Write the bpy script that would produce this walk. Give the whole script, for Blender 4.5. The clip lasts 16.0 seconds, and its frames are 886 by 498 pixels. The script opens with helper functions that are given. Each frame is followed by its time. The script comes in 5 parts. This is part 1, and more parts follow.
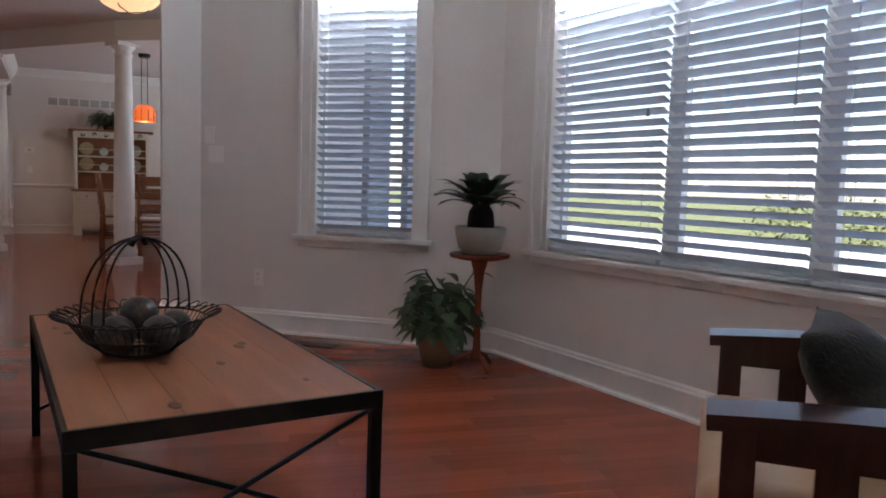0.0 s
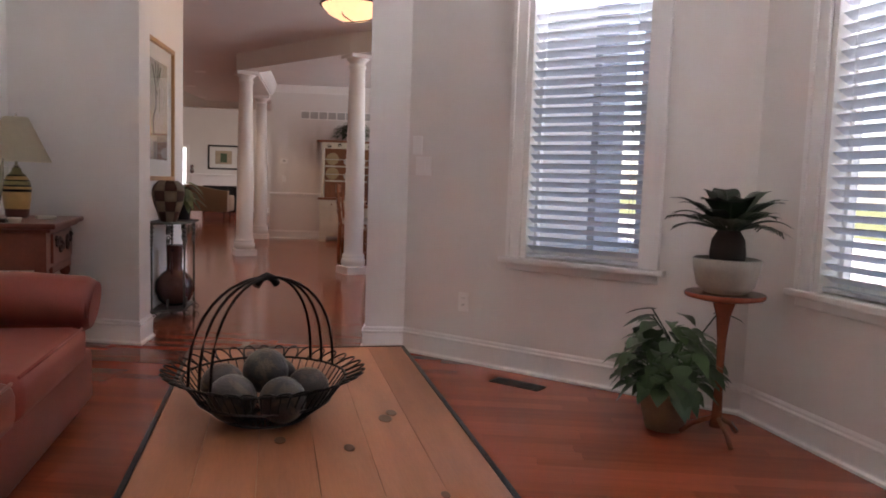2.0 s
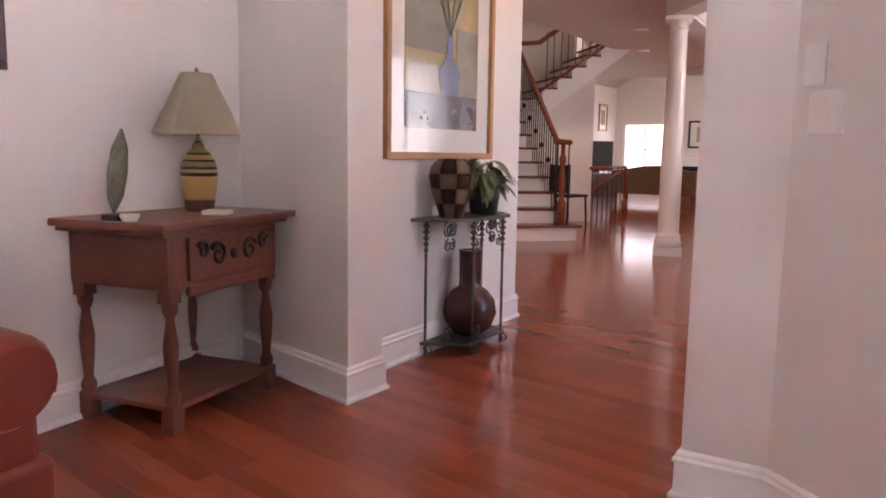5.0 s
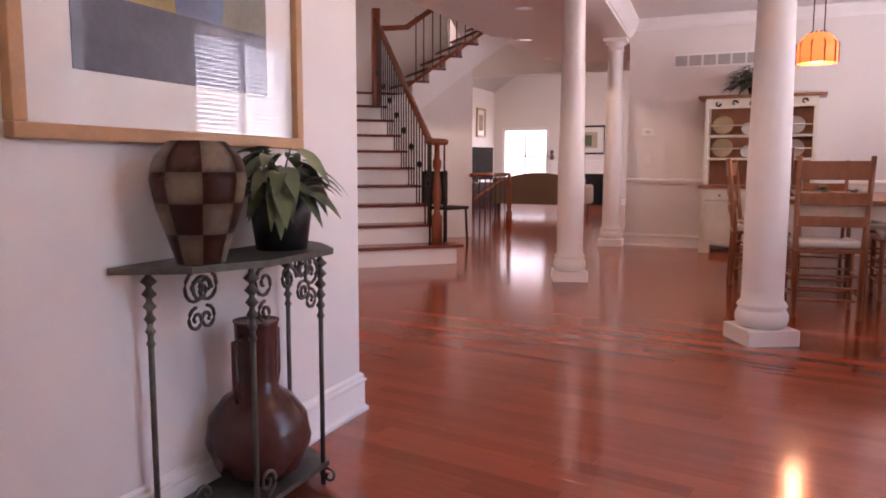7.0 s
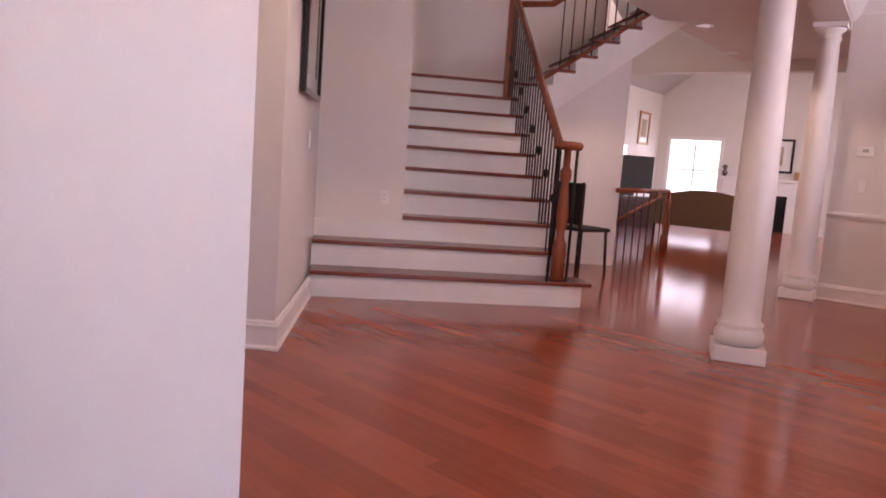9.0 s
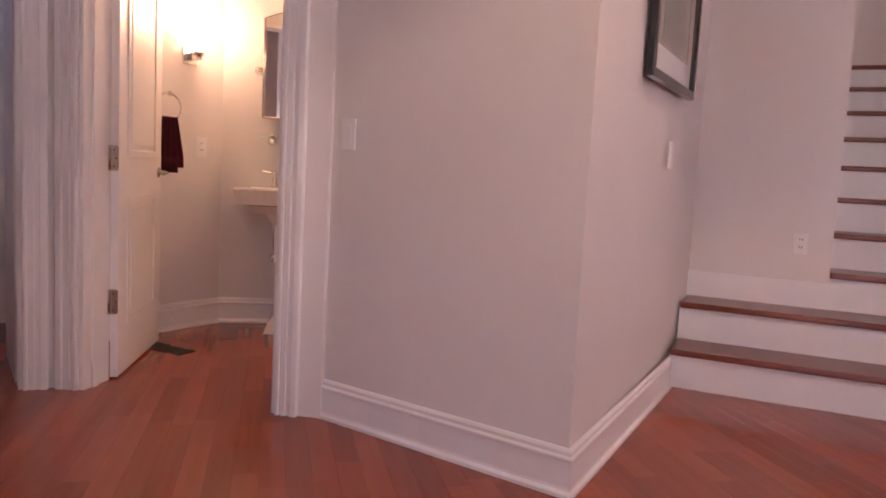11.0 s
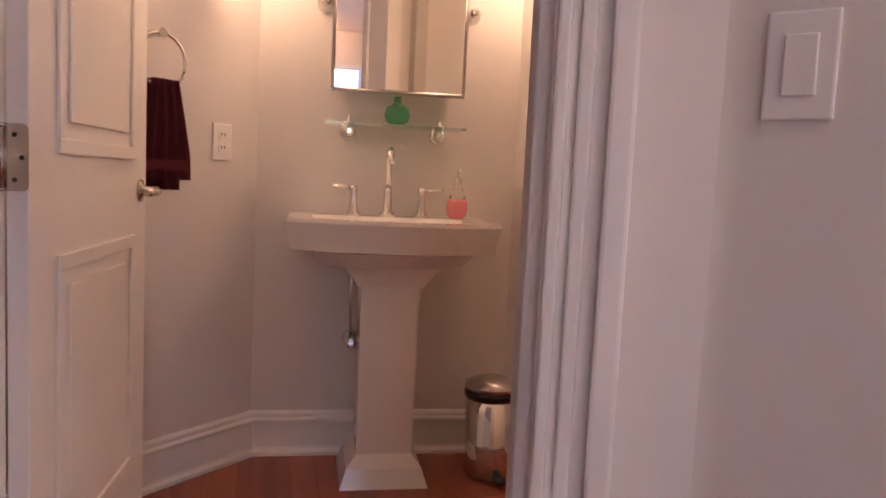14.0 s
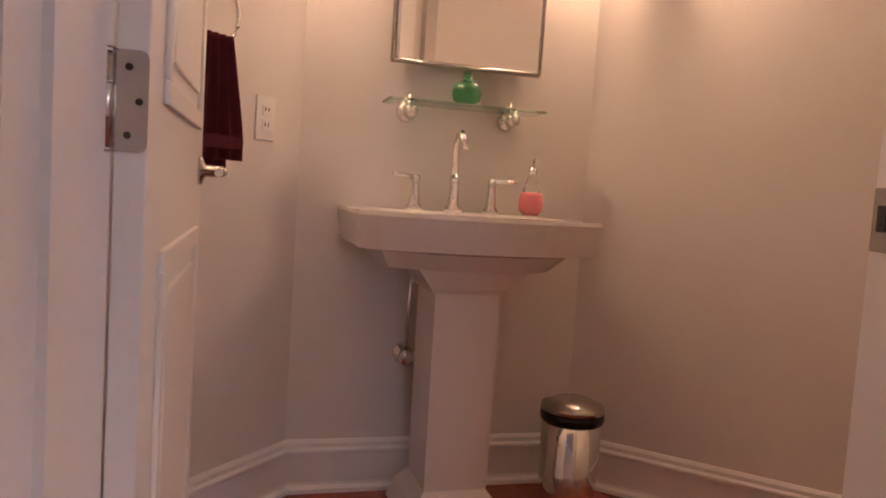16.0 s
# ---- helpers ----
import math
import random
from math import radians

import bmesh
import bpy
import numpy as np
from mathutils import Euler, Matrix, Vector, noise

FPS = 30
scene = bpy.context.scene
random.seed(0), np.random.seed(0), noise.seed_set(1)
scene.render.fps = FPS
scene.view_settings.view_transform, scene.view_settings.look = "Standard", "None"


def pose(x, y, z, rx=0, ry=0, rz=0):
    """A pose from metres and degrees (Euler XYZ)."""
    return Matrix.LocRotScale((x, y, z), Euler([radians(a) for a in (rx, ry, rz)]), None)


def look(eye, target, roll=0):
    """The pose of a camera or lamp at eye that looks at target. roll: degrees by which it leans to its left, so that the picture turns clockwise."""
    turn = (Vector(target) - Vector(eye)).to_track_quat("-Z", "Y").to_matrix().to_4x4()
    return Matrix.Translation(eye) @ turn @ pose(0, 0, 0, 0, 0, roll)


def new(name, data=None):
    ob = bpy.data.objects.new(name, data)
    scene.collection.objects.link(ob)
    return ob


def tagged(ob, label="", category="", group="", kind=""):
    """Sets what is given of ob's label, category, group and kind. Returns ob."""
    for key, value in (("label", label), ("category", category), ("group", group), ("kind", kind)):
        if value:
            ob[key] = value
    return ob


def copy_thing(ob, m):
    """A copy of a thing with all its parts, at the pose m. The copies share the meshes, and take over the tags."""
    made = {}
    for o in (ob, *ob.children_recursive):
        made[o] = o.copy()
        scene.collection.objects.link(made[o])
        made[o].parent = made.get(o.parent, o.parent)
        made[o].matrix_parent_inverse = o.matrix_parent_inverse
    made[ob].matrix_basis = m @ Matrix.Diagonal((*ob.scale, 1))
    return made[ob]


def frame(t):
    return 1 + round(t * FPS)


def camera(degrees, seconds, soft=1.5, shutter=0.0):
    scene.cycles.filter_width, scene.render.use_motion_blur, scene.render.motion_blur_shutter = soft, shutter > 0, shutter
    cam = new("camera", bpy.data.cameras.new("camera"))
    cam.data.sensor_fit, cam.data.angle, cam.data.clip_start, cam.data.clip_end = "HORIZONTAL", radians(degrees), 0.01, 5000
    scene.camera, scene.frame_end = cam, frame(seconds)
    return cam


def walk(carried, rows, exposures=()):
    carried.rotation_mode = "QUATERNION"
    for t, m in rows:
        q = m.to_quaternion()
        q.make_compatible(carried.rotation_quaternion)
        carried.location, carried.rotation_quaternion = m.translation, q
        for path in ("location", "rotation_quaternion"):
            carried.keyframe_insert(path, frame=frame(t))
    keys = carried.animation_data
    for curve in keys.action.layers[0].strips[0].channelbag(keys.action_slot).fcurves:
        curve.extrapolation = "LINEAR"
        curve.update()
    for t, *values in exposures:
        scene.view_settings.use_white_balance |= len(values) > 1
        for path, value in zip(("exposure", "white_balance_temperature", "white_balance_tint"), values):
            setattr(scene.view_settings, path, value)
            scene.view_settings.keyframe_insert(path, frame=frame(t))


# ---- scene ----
cam = camera(61.76, 16.0, soft=1.8)
PATH = [
    (0, pose(0.002, 0.006, 1.027, 85.07, -1.74, -22.82)),
    (0.5, pose(0.017, 0.064, 1.030, 84.76, -1.65, -22.47)),
    (1, pose(0.049, 0.238, 1.041, 84.26, -2.04, -21.34)),
    (1.5, pose(0.165, 0.431, 1.054, 85.05, -1.23, -14.93)),
    (2, pose(0.322, 0.619, 1.082, 84.99, -1.91, -4.24)),
    (2.5, pose(0.432, 0.926, 1.111, 84.68, -2.01, 2.51)),
    (3, pose(0.618, 1.317, 1.108, 84.16, -1.29, 10.72)),
    (3.5, pose(0.840, 1.715, 1.121, 83.66, -2.15, 22.26)),
    (4.7, pose(0.860, 2.800, 1.085, 82.80, -1.20, 34.00)),
    (6, pose(0.423, 3.943, 1.012, 82.26, 0.06, 33.60)),
    (6.5, pose(0.253, 4.379, 0.991, 82.84, -0.13, 31.53)),
    (7, pose(0.043, 4.846, 0.979, 83.64, -0.14, 24.93)),
    (7.5, pose(-0.123, 5.321, 0.973, 83.46, 0.12, 22.51)),
    (8, pose(-0.237, 5.767, 1.000, 83.83, -1.08, 24.97)),
    (8.5, pose(-0.326, 6.158, 1.015, 83.90, -2.20, 28.14)),
    (9, pose(-0.482, 6.545, 1.044, 83.21, -4.08, 37.32)),
    (9.5, pose(-0.685, 7.031, 1.015, 83.54, -3.29, 41.74)),
    (10, pose(-0.848, 7.425, 1.011, 84.55, -2.99, 47.52)),
    (10.2, pose(-0.918, 7.583, 1.007, 84.54, -3.55, 52.52)),
    (11.3, pose(-1.760, 7.930, 0.990, 84.00, -2.20, 74.00)),
    (12.3, pose(-2.609, 8.234, 0.969, 83.43, -0.86, 82.34)),
    (12.5, pose(-2.747, 8.210, 0.957, 83.20, -0.58, 81.03)),
    (13, pose(-3.129, 8.131, 0.968, 83.06, -0.96, 79.71)),
    (13.5, pose(-3.455, 8.032, 0.973, 85.48, -3.13, 76.49)),
    (14, pose(-3.641, 7.873, 0.976, 84.80, -2.73, 68.67)),
    (14.5, pose(-3.879, 7.848, 0.948, 85.42, -2.07, 65.24)),
    (15, pose(-4.076, 7.739, 0.962, 87.39, -3.13, 59.61)),
    (15.5, pose(-4.139, 7.656, 0.943, 87.63, -3.43, 57.72)),
    (16, pose(-4.138, 7.609, 0.910, 85.45, -3.76, 63.00)),
]
walk(cam, PATH, [(0, 1.40, 6450, 15), (1.0, 1.46, 6450, 16), (2.5, 2.10, 7350, 26), (3.5, 2.36, 7350, 28), (6.0, 2.60, 7250, 37), (10.2, 2.68, 6900, 44), (12.3, 2.42, 7700, 47), (14.0, 2.42, 6800, 37), (16.0, 2.38, 6850, 35)])

# world, sun, large lights
world = bpy.data.worlds.new("sky")
scene.world = world
world.use_nodes = True
wn = world.node_tree.nodes
sky = wn.new("ShaderNodeTexSky")
sky.sky_type = "NISHITA"
sky.sun_disc = False
sky.sun_elevation, sky.sun_rotation = radians(55), radians(270)
wn["Background"].inputs["Strength"].default_value = 0.15
world.node_tree.links.new(sky.outputs["Color"], wn["Background"].inputs["Color"])
sun = new("sun", bpy.data.lights.new("sun", "SUN"))
sun.data.energy, sun.data.angle, sun.data.color = 4.5, radians(0.5), (1.0, 0.95, 0.87)
sun.rotation_euler = (radians(35), 0, radians(-90))


def area(name, eye, target, w, h, power, color):
    ob = new(name, bpy.data.lights.new(name, "AREA"))
    ob.data.shape, ob.data.size, ob.data.size_y = "RECTANGLE", w, h
    ob.data.energy, ob.data.color = power, color
    ob.matrix_world = look(eye, target)
    return ob


def point(name, at, power, color, r=0.05):
    ob = new(name, bpy.data.lights.new(name, "POINT"))
    ob.data.energy, ob.data.color, ob.data.shadow_soft_size = power, color, r
    ob.location = at
    return ob


WINDOW = (0.82, 0.91, 1.0)
DAY = (0.84, 0.92, 1.0)
WARM = (1.0, 0.72, 0.45)
area("window_light_east", (2.54, 2.45, 2.16), (1.54, 2.29, 2.16), 2.45, 0.36, 40, WINDOW)
area("window_light_corner", (1.53, 4.77, 2.26), (0.83, 3.91, 2.26), 0.68, 0.16, 7, WINDOW)
area("entry_light", (0.74, 7.05, 1.3), (-1.5, 7.25, 1.0), 1.3, 2.1, 0.4, DAY)
area("dining_light", (2.72, 12.2, 1.6), (1.0, 12.2, 1.6), 2.0, 1.7, 16, DAY)
area("dining_light", (2.72, 9.1, 1.6), (1.0, 9.1, 1.6), 1.4, 1.7, 9, DAY)
area("family_light", (-6.5, 24.0, 1.3), (-4.5, 16.0, 0.6), 1.15, 1.3, 1.5, DAY)
area("family_side_light", (-2.2, 21.0, 1.8), (-7.0, 21.0, 1.2), 2.5, 1.8, 14, (1.0, 0.93, 0.85))
# added fill with no fixture or window behind it, brightens the upper stairwell
area("stairwell_fill", (-3.6, 15.6, 4.4), (-6.0, 13.0, 2.5), 1.5, 1.2, 18, (1.0, 0.93, 0.87))


# materials
def material(name, color, rough=0.5, metal=0.0, scale=20.0, vary=0.12, bump=0.05, stretch=(1, 1, 1), rnd=0.0, island=0.0, coat=0.0, fine=8.0):
    m = bpy.data.materials.new(name)
    m.use_nodes = True
    n, l = m.node_tree.nodes, m.node_tree.links
    b = n["Principled BSDF"]
    b.inputs["Roughness"].default_value, b.inputs["Metallic"].default_value = rough, metal
    b.inputs["Coat Weight"].default_value = coat
    b.inputs["Coat Roughness"].default_value = 0.12
    tc, mp = n.new("ShaderNodeTexCoord"), n.new("ShaderNodeMapping")
    mp.inputs["Scale"].default_value = stretch
    l.new(tc.outputs["Object"], mp.inputs["Vector"])
    big, small = n.new("ShaderNodeTexNoise"), n.new("ShaderNodeTexNoise")
    big.inputs["Scale"].default_value, small.inputs["Scale"].default_value = scale, scale * fine
    big.inputs["Detail"].default_value, small.inputs["Detail"].default_value = 4, 3
    l.new(mp.outputs["Vector"], big.inputs["Vector"])
    l.new(mp.outputs["Vector"], small.inputs["Vector"])
    add = n.new("ShaderNodeMath")
    add.operation = "MULTIPLY_ADD"
    add.inputs[1].default_value = 0.4
    l.new(small.outputs["Fac"], add.inputs[0])
    l.new(big.outputs["Fac"], add.inputs[2])
    last = add.outputs[0]
    if rnd or island:
        src = n.new("ShaderNodeNewGeometry").outputs["Random Per Island"] if island else n.new("ShaderNodeObjectInfo").outputs["Random"]
        more = n.new("ShaderNodeMath")
        more.operation = "MULTIPLY_ADD"
        more.inputs[1].default_value = rnd or island
        l.new(src, more.inputs[0])
        l.new(last, more.inputs[2])
        last = more.outputs[0]
    ramp = n.new("ShaderNodeMapRange")
    ramp.inputs["From Min"].default_value, ramp.inputs["From Max"].default_value = 0.35, 1.05 + (rnd or island)
    ramp.inputs["To Min"].default_value, ramp.inputs["To Max"].default_value = 1 - vary, 1 + vary
    l.new(last, ramp.inputs["Value"])
    mul = n.new("ShaderNodeVectorMath")
    mul.operation = "SCALE"
    mul.inputs[0].default_value = color
    l.new(ramp.outputs["Result"], mul.inputs["Scale"])
    l.new(mul.outputs["Vector"], b.inputs["Base Color"])
    if bump:
        bp = n.new("ShaderNodeBump")
        bp.inputs["Strength"].default_value, bp.inputs["Distance"].default_value = bump, 0.01
        l.new(small.outputs["Fac"], bp.inputs["Height"])
        l.new(bp.outputs["Normal"], b.inputs["Normal"])
    return m


def glass(name, color, rough=0.0, ior=1.45):
    m = bpy.data.materials.new(name)
    m.use_nodes = True
    b = m.node_tree.nodes["Principled BSDF"]
    b.inputs["Base Color"].default_value = (*color, 1)
    b.inputs["Roughness"].default_value, b.inputs["IOR"].default_value, b.inputs["Transmission Weight"].default_value = rough, ior, 1.0
    return m


def glow(name, color, strength):
    m = material(name, color, 0.4)
    b = m.node_tree.nodes["Principled BSDF"]
    b.inputs["Emission Color"].default_value, b.inputs["Emission Strength"].default_value = (*color, 1), strength
    return m


PAINT = material("wall_paint", (0.74, 0.70, 0.66), 0.55, scale=3, vary=0.03, bump=0.03, fine=60)
CEIL = material("ceiling_paint", (0.76, 0.72, 0.69), 0.8, scale=3, vary=0.03, bump=0.02, fine=60)
TRIM = material("trim_paint", (0.82, 0.80, 0.77), 0.35, scale=6, vary=0.03, bump=0.01)
FLOOR = material("cherry_floor", (0.32, 0.077, 0.037), 0.13, scale=2.2, vary=0.30, bump=0.015, stretch=(1, 14, 1), rnd=0.9, fine=7)
FLOOR_FAR = material("cherry_floor_far", (0.32, 0.077, 0.037), 0.13, scale=2.2, vary=0.30, bump=0.015, stretch=(1, 14, 1), island=0.9, fine=7)
JOINT = material("floor_joint", (0.09, 0.025, 0.014), 0.6)
TREAD = material("cherry_tread", (0.20, 0.05, 0.03), 0.25, scale=3, vary=0.25, stretch=(1, 10, 1))
RAILWOOD = material("cherry_rail", (0.27, 0.075, 0.035), 0.25, scale=5, vary=0.22, stretch=(3, 3, 1))
PINE = material("pine_top", (0.32, 0.115, 0.052), 0.38, scale=2.4, vary=0.3, bump=0.04, stretch=(9, 1, 1), rnd=0.3)
KNOT = material("pine_knot", (0.11, 0.04, 0.02), 0.4, scale=30)
IRON = material("black_iron", (0.022, 0.020, 0.020), 0.45, 0.6, scale=40, vary=0.3, bump=0.15)
BRONZE = material("grey_green_metal", (0.11, 0.105, 0.085), 0.5, 0.5, scale=30, vary=0.4, bump=0.2)
LEATHER = material("red_leather", (0.25, 0.05, 0.033), 0.38, scale=6, vary=0.25, bump=0.12, fine=30)
TANLEATHER = material("tan_leather", (0.50, 0.31, 0.17), 0.45, scale=6, vary=0.15, bump=0.1, fine=30)
BLACKCLOTH = material("dark_hide", (0.018, 0.017, 0.015), 0.75, scale=9, vary=0.4, bump=0.3)
WALNUT = material("dark_mission_wood", (0.050, 0.018, 0.014), 0.18, scale=5, vary=0.25, stretch=(1, 6, 1), coat=0.5)
TABLEWOOD = material("carved_red_wood", (0.17, 0.05, 0.03), 0.35, scale=6, vary=0.3, stretch=(1, 5, 1), bump=0.05)
CARVE = material("carved_dark_scroll", (0.035, 0.014, 0.010), 0.5)
OAK = material("oak_chair", (0.27, 0.105, 0.045), 0.4, scale=6, vary=0.25, stretch=(3, 3, 1))
SHADE = material("lamp_shade", (0.86, 0.78, 0.60), 0.8, scale=30, vary=0.04)
CREAM = material("cream_paint", (0.70, 0.66, 0.55), 0.5, scale=8, vary=0.1)
TANPLATE = material("tan_glaze", (0.46, 0.34, 0.19), 0.3, scale=9, vary=0.2)
SHELL = material("abalone", (0.20, 0.21, 0.15), 0.2, scale=16, vary=0.5, bump=0.15)
TERRA = material("terracotta", (0.30, 0.17, 0.10), 0.7, scale=12, vary=0.2, bump=0.1)
POTGREY = material("grey_pot", (0.33, 0.30, 0.25), 0.5, scale=12, vary=0.15)
BLACKPOT = material("black_pot", (0.015, 0.015, 0.015), 0.4)
LEAF = material("leaf", (0.045, 0.085, 0.03), 0.4, scale=12, vary=0.5, rnd=0.8, island=0.8)
LEAF2 = material("leaf_dark", (0.018, 0.035, 0.016), 0.5, scale=12, vary=0.4, island=0.8)
LEAF3 = material("leaf_silver", (0.12, 0.16, 0.08), 0.4, scale=25, vary=0.5, island=0.9)
SOIL = material("soil", (0.02, 0.013, 0.009), 0.9, bump=0.4)
BROWNPOT = material("brown_ceramic", (0.075, 0.026, 0.02), 0.22, scale=8, vary=0.3)
CHECK1 = material("vase_dark", (0.10, 0.04, 0.025), 0.3, scale=10, vary=0.3)
CHECK2 = material("vase_light", (0.34, 0.26, 0.18), 0.35, scale=20, vary=0.25)
STONE = material("stone_ball", (0.036, 0.03, 0.027), 0.35, scale=22, vary=0.9, bump=0.25, rnd=0.5)


def mottle(mat, pale, scale):
    """Veins and blotches of a second colour over a material's own."""
    n, l = mat.node_tree.nodes, mat.node_tree.links
    b = n["Principled BSDF"]
    src = b.inputs["Base Color"].links[0].from_socket
    tc, info, noise = n.new("ShaderNodeTexCoord"), n.new("ShaderNodeObjectInfo"), n.new("ShaderNodeTexNoise")
    noise.noise_dimensions = "4D"
    noise.inputs["Scale"].default_value, noise.inputs["Detail"].default_value, noise.inputs["Distortion"].default_value = scale, 3, 1.6
    far = n.new("ShaderNodeMath")
    far.operation = "MULTIPLY"
    far.inputs[1].default_value = 40
    l.new(info.outputs["Random"], far.inputs[0])
    l.new(far.outputs[0], noise.inputs["W"])
    l.new(tc.outputs["Object"], noise.inputs["Vector"])
    step = n.new("ShaderNodeMapRange")
    step.inputs["From Min"].default_value, step.inputs["From Max"].default_value = 0.52, 0.60
    l.new(noise.outputs["Fac"], step.inputs["Value"])
    mix = n.new("ShaderNodeMix")
    mix.data_type = "RGBA"
    l.new(step.outputs["Result"], mix.inputs[0])
    l.new(src, mix.inputs[6])
    mix.inputs[7].default_value = (*pale, 1)
    l.new(mix.outputs[2], b.inputs["Base Color"])


mottle(STONE, (0.10, 0.075, 0.05), 14.0)
CHROME = material("chrome", (0.75, 0.74, 0.72), 0.08, 1.0, vary=0.02, bump=0)
NICKEL = material("nickel", (0.55, 0.52, 0.48), 0.25, 1.0, vary=0.05, bump=0)
PORC = material("porcelain", (0.80, 0.77, 0.73), 0.10, vary=0.01, bump=0, coat=0.5)
TOWEL = material("burgundy_towel", (0.10, 0.006, 0.016), 0.95, scale=60, vary=0.3, bump=0.5)
MIRROR = material("mirror", (0.90, 0.90, 0.90), 0.01, 1.0, vary=0.0, bump=0)
SLAT = material("blind_slat", (0.70, 0.72, 0.76), 0.45, scale=4, vary=0.03, bump=0)
SOFA2 = material("taupe_upholstery", (0.17, 0.11, 0.07), 0.9, scale=40, vary=0.15, bump=0.1)
GREY = material("vent_metal", (0.45, 0.44, 0.42), 0.5, 0.2)
DARKVENT = material("vent_bronze", (0.04, 0.03, 0.02), 0.5, 0.5)
BLACK = material("black_gloss", (0.01, 0.01, 0.012), 0.15)
GOLD = material("gold_wood_frame", (0.42, 0.22, 0.09), 0.35, scale=12, vary=0.15)
MATBOARD = material("mat_board", (0.72, 0.72, 0.68), 0.8, scale=40, vary=0.02)
GRASS = material("lawn", (0.13, 0.145, 0.05), 0.9, scale=2, vary=0.5)
SIDING = material("siding", (0.30, 0.32, 0.36), 0.7, scale=5)
ROOF = material("roof_shingle", (0.12, 0.06, 0.045), 0.9, scale=12, vary=0.3)
HEDGE = material("shrub_leaf", (0.11, 0.12, 0.03), 0.5, scale=6, vary=0.5, island=0.9)
STONEWALL = material("porch_stone", (0.32, 0.31, 0.30), 0.8, scale=9, vary=0.35, bump=0.3)
PAVING = material("concrete", (0.50, 0.48, 0.45), 0.8, scale=3, vary=0.15, bump=0.1)
PANE = glass("window_pane", (1, 1, 1), 0.0, 1.1)
GREENGLASS = glass("green_glass", (0.12, 0.62, 0.32), 0.02)
SHELFGLASS = glass("shelf_glass", (0.75, 0.95, 0.86), 0.02)
CLEAR = glass("clear_glass", (1, 1, 1), 0.0)
PICGLASS = material("picture_glass_board", (0.5, 0.5, 0.5), 0.02)
SOAP = material("pink_soap", (0.78, 0.24, 0.26), 0.15, vary=0.05, bump=0)
AMBER = glow("amber_glass", (1.0, 0.20, 0.05), 0.275)
BOWL = glow("alabaster_bowl", (1.0, 0.62, 0.33), 0.4)
CANLIGHT = glow("can_lamp", (1.0, 0.85, 0.62), 3)
SCONCEGLASS = glow("sconce_glass", (1.0, 0.74, 0.42), 1.75)
# emission stands in for daylight on the family room shades
SHADE_GLOW = glow("glowing_window_shade", (0.86, 0.92, 1.0), 0.4)


def art_mat(name, color):
    m = material(name, color, 0.25, scale=7, vary=0.25, bump=0, coat=1.0)
    m.node_tree.nodes["Principled BSDF"].inputs["Coat Roughness"].default_value = 0.0
    m.node_tree.nodes["Principled BSDF"].inputs["Coat IOR"].default_value = 1.8
    return m


# mesh helpers
def box(bm, x0, x1, y0, y1, z0, z1, m=None, bevel=0.0):
    c = Matrix.Translation(((x0 + x1) / 2, (y0 + y1) / 2, (z0 + z1) / 2)) @ Matrix.Diagonal((abs(x1 - x0), abs(y1 - y0), abs(z1 - z0), 1))
    r = bmesh.ops.create_cube(bm, size=1, matrix=(m @ c) if m else c)
    if bevel:
        es = {e for v in r["verts"] for e in v.link_edges}
        bmesh.ops.bevel(bm, geom=list(es), offset=bevel, segments=2, affect="EDGES", profile=0.6)
    return bm


def B(*a, **k):
    return box(bmesh.new(), *a, **k)


def lathe(bm, prof, seg=24, at=(0, 0, 0), square=0.0):
    rings = []
    for r, z in prof:
        ring = []
        for i in range(seg):
            a = 2 * math.pi * i / seg
            ring.append(bm.verts.new((at[0] + r * math.cos(a), at[1] + r * math.sin(a), at[2] + z)))
        rings.append(ring)
    for p, q in zip(rings, rings[1:]):
        for i in range(seg):
            f = bm.faces.new((p[i], p[(i + 1) % seg], q[(i + 1) % seg], q[i]))
            f.smooth = True
    bm.faces.new(rings[0][::-1])
    bm.faces.new(rings[-1])
    return bm


def tube(bm, pts, r, seg=6, cap=True):
    pts = [Vector(p) for p in pts]
    rings = []
    for i, p in enumerate(pts):
        d = (pts[min(i + 1, len(pts) - 1)] - pts[max(i - 1, 0)]).normalized()
        a = d.cross(Vector((0, 0, 1)) if abs(d.z) < 0.95 else Vector((1, 0, 0))).normalized()
        b = d.cross(a)
        rr = r[i] if isinstance(r, (list, tuple)) else r
        rings.append([bm.verts.new(p + rr * (a * math.cos(2 * math.pi * k / seg) + b * math.sin(2 * math.pi * k / seg))) for k in range(seg)])
    for p, q in zip(rings, rings[1:]):
        for k in range(seg):
            f = bm.faces.new((p[k], p[(k + 1) % seg], q[(k + 1) % seg], q[k]))
            f.smooth = True
    if cap:
        bm.faces.new(rings[0][::-1])
        bm.faces.new(rings[-1])
    return bm


def spiral(c, r, turns, a0, plane="xz", n=18, sgn=1):
    out = []
    for i in range(n + 1):
        k = i / n
        a = a0 + sgn * turns * 2 * math.pi * k
        rr = r * (1 - 0.8 * k)
        u, w = rr * math.cos(a), rr * math.sin(a)
        out.append((c[0] + u, c[1], c[2] + w) if plane == "xz" else (c[0], c[1] + u, c[2] + w))
    return out


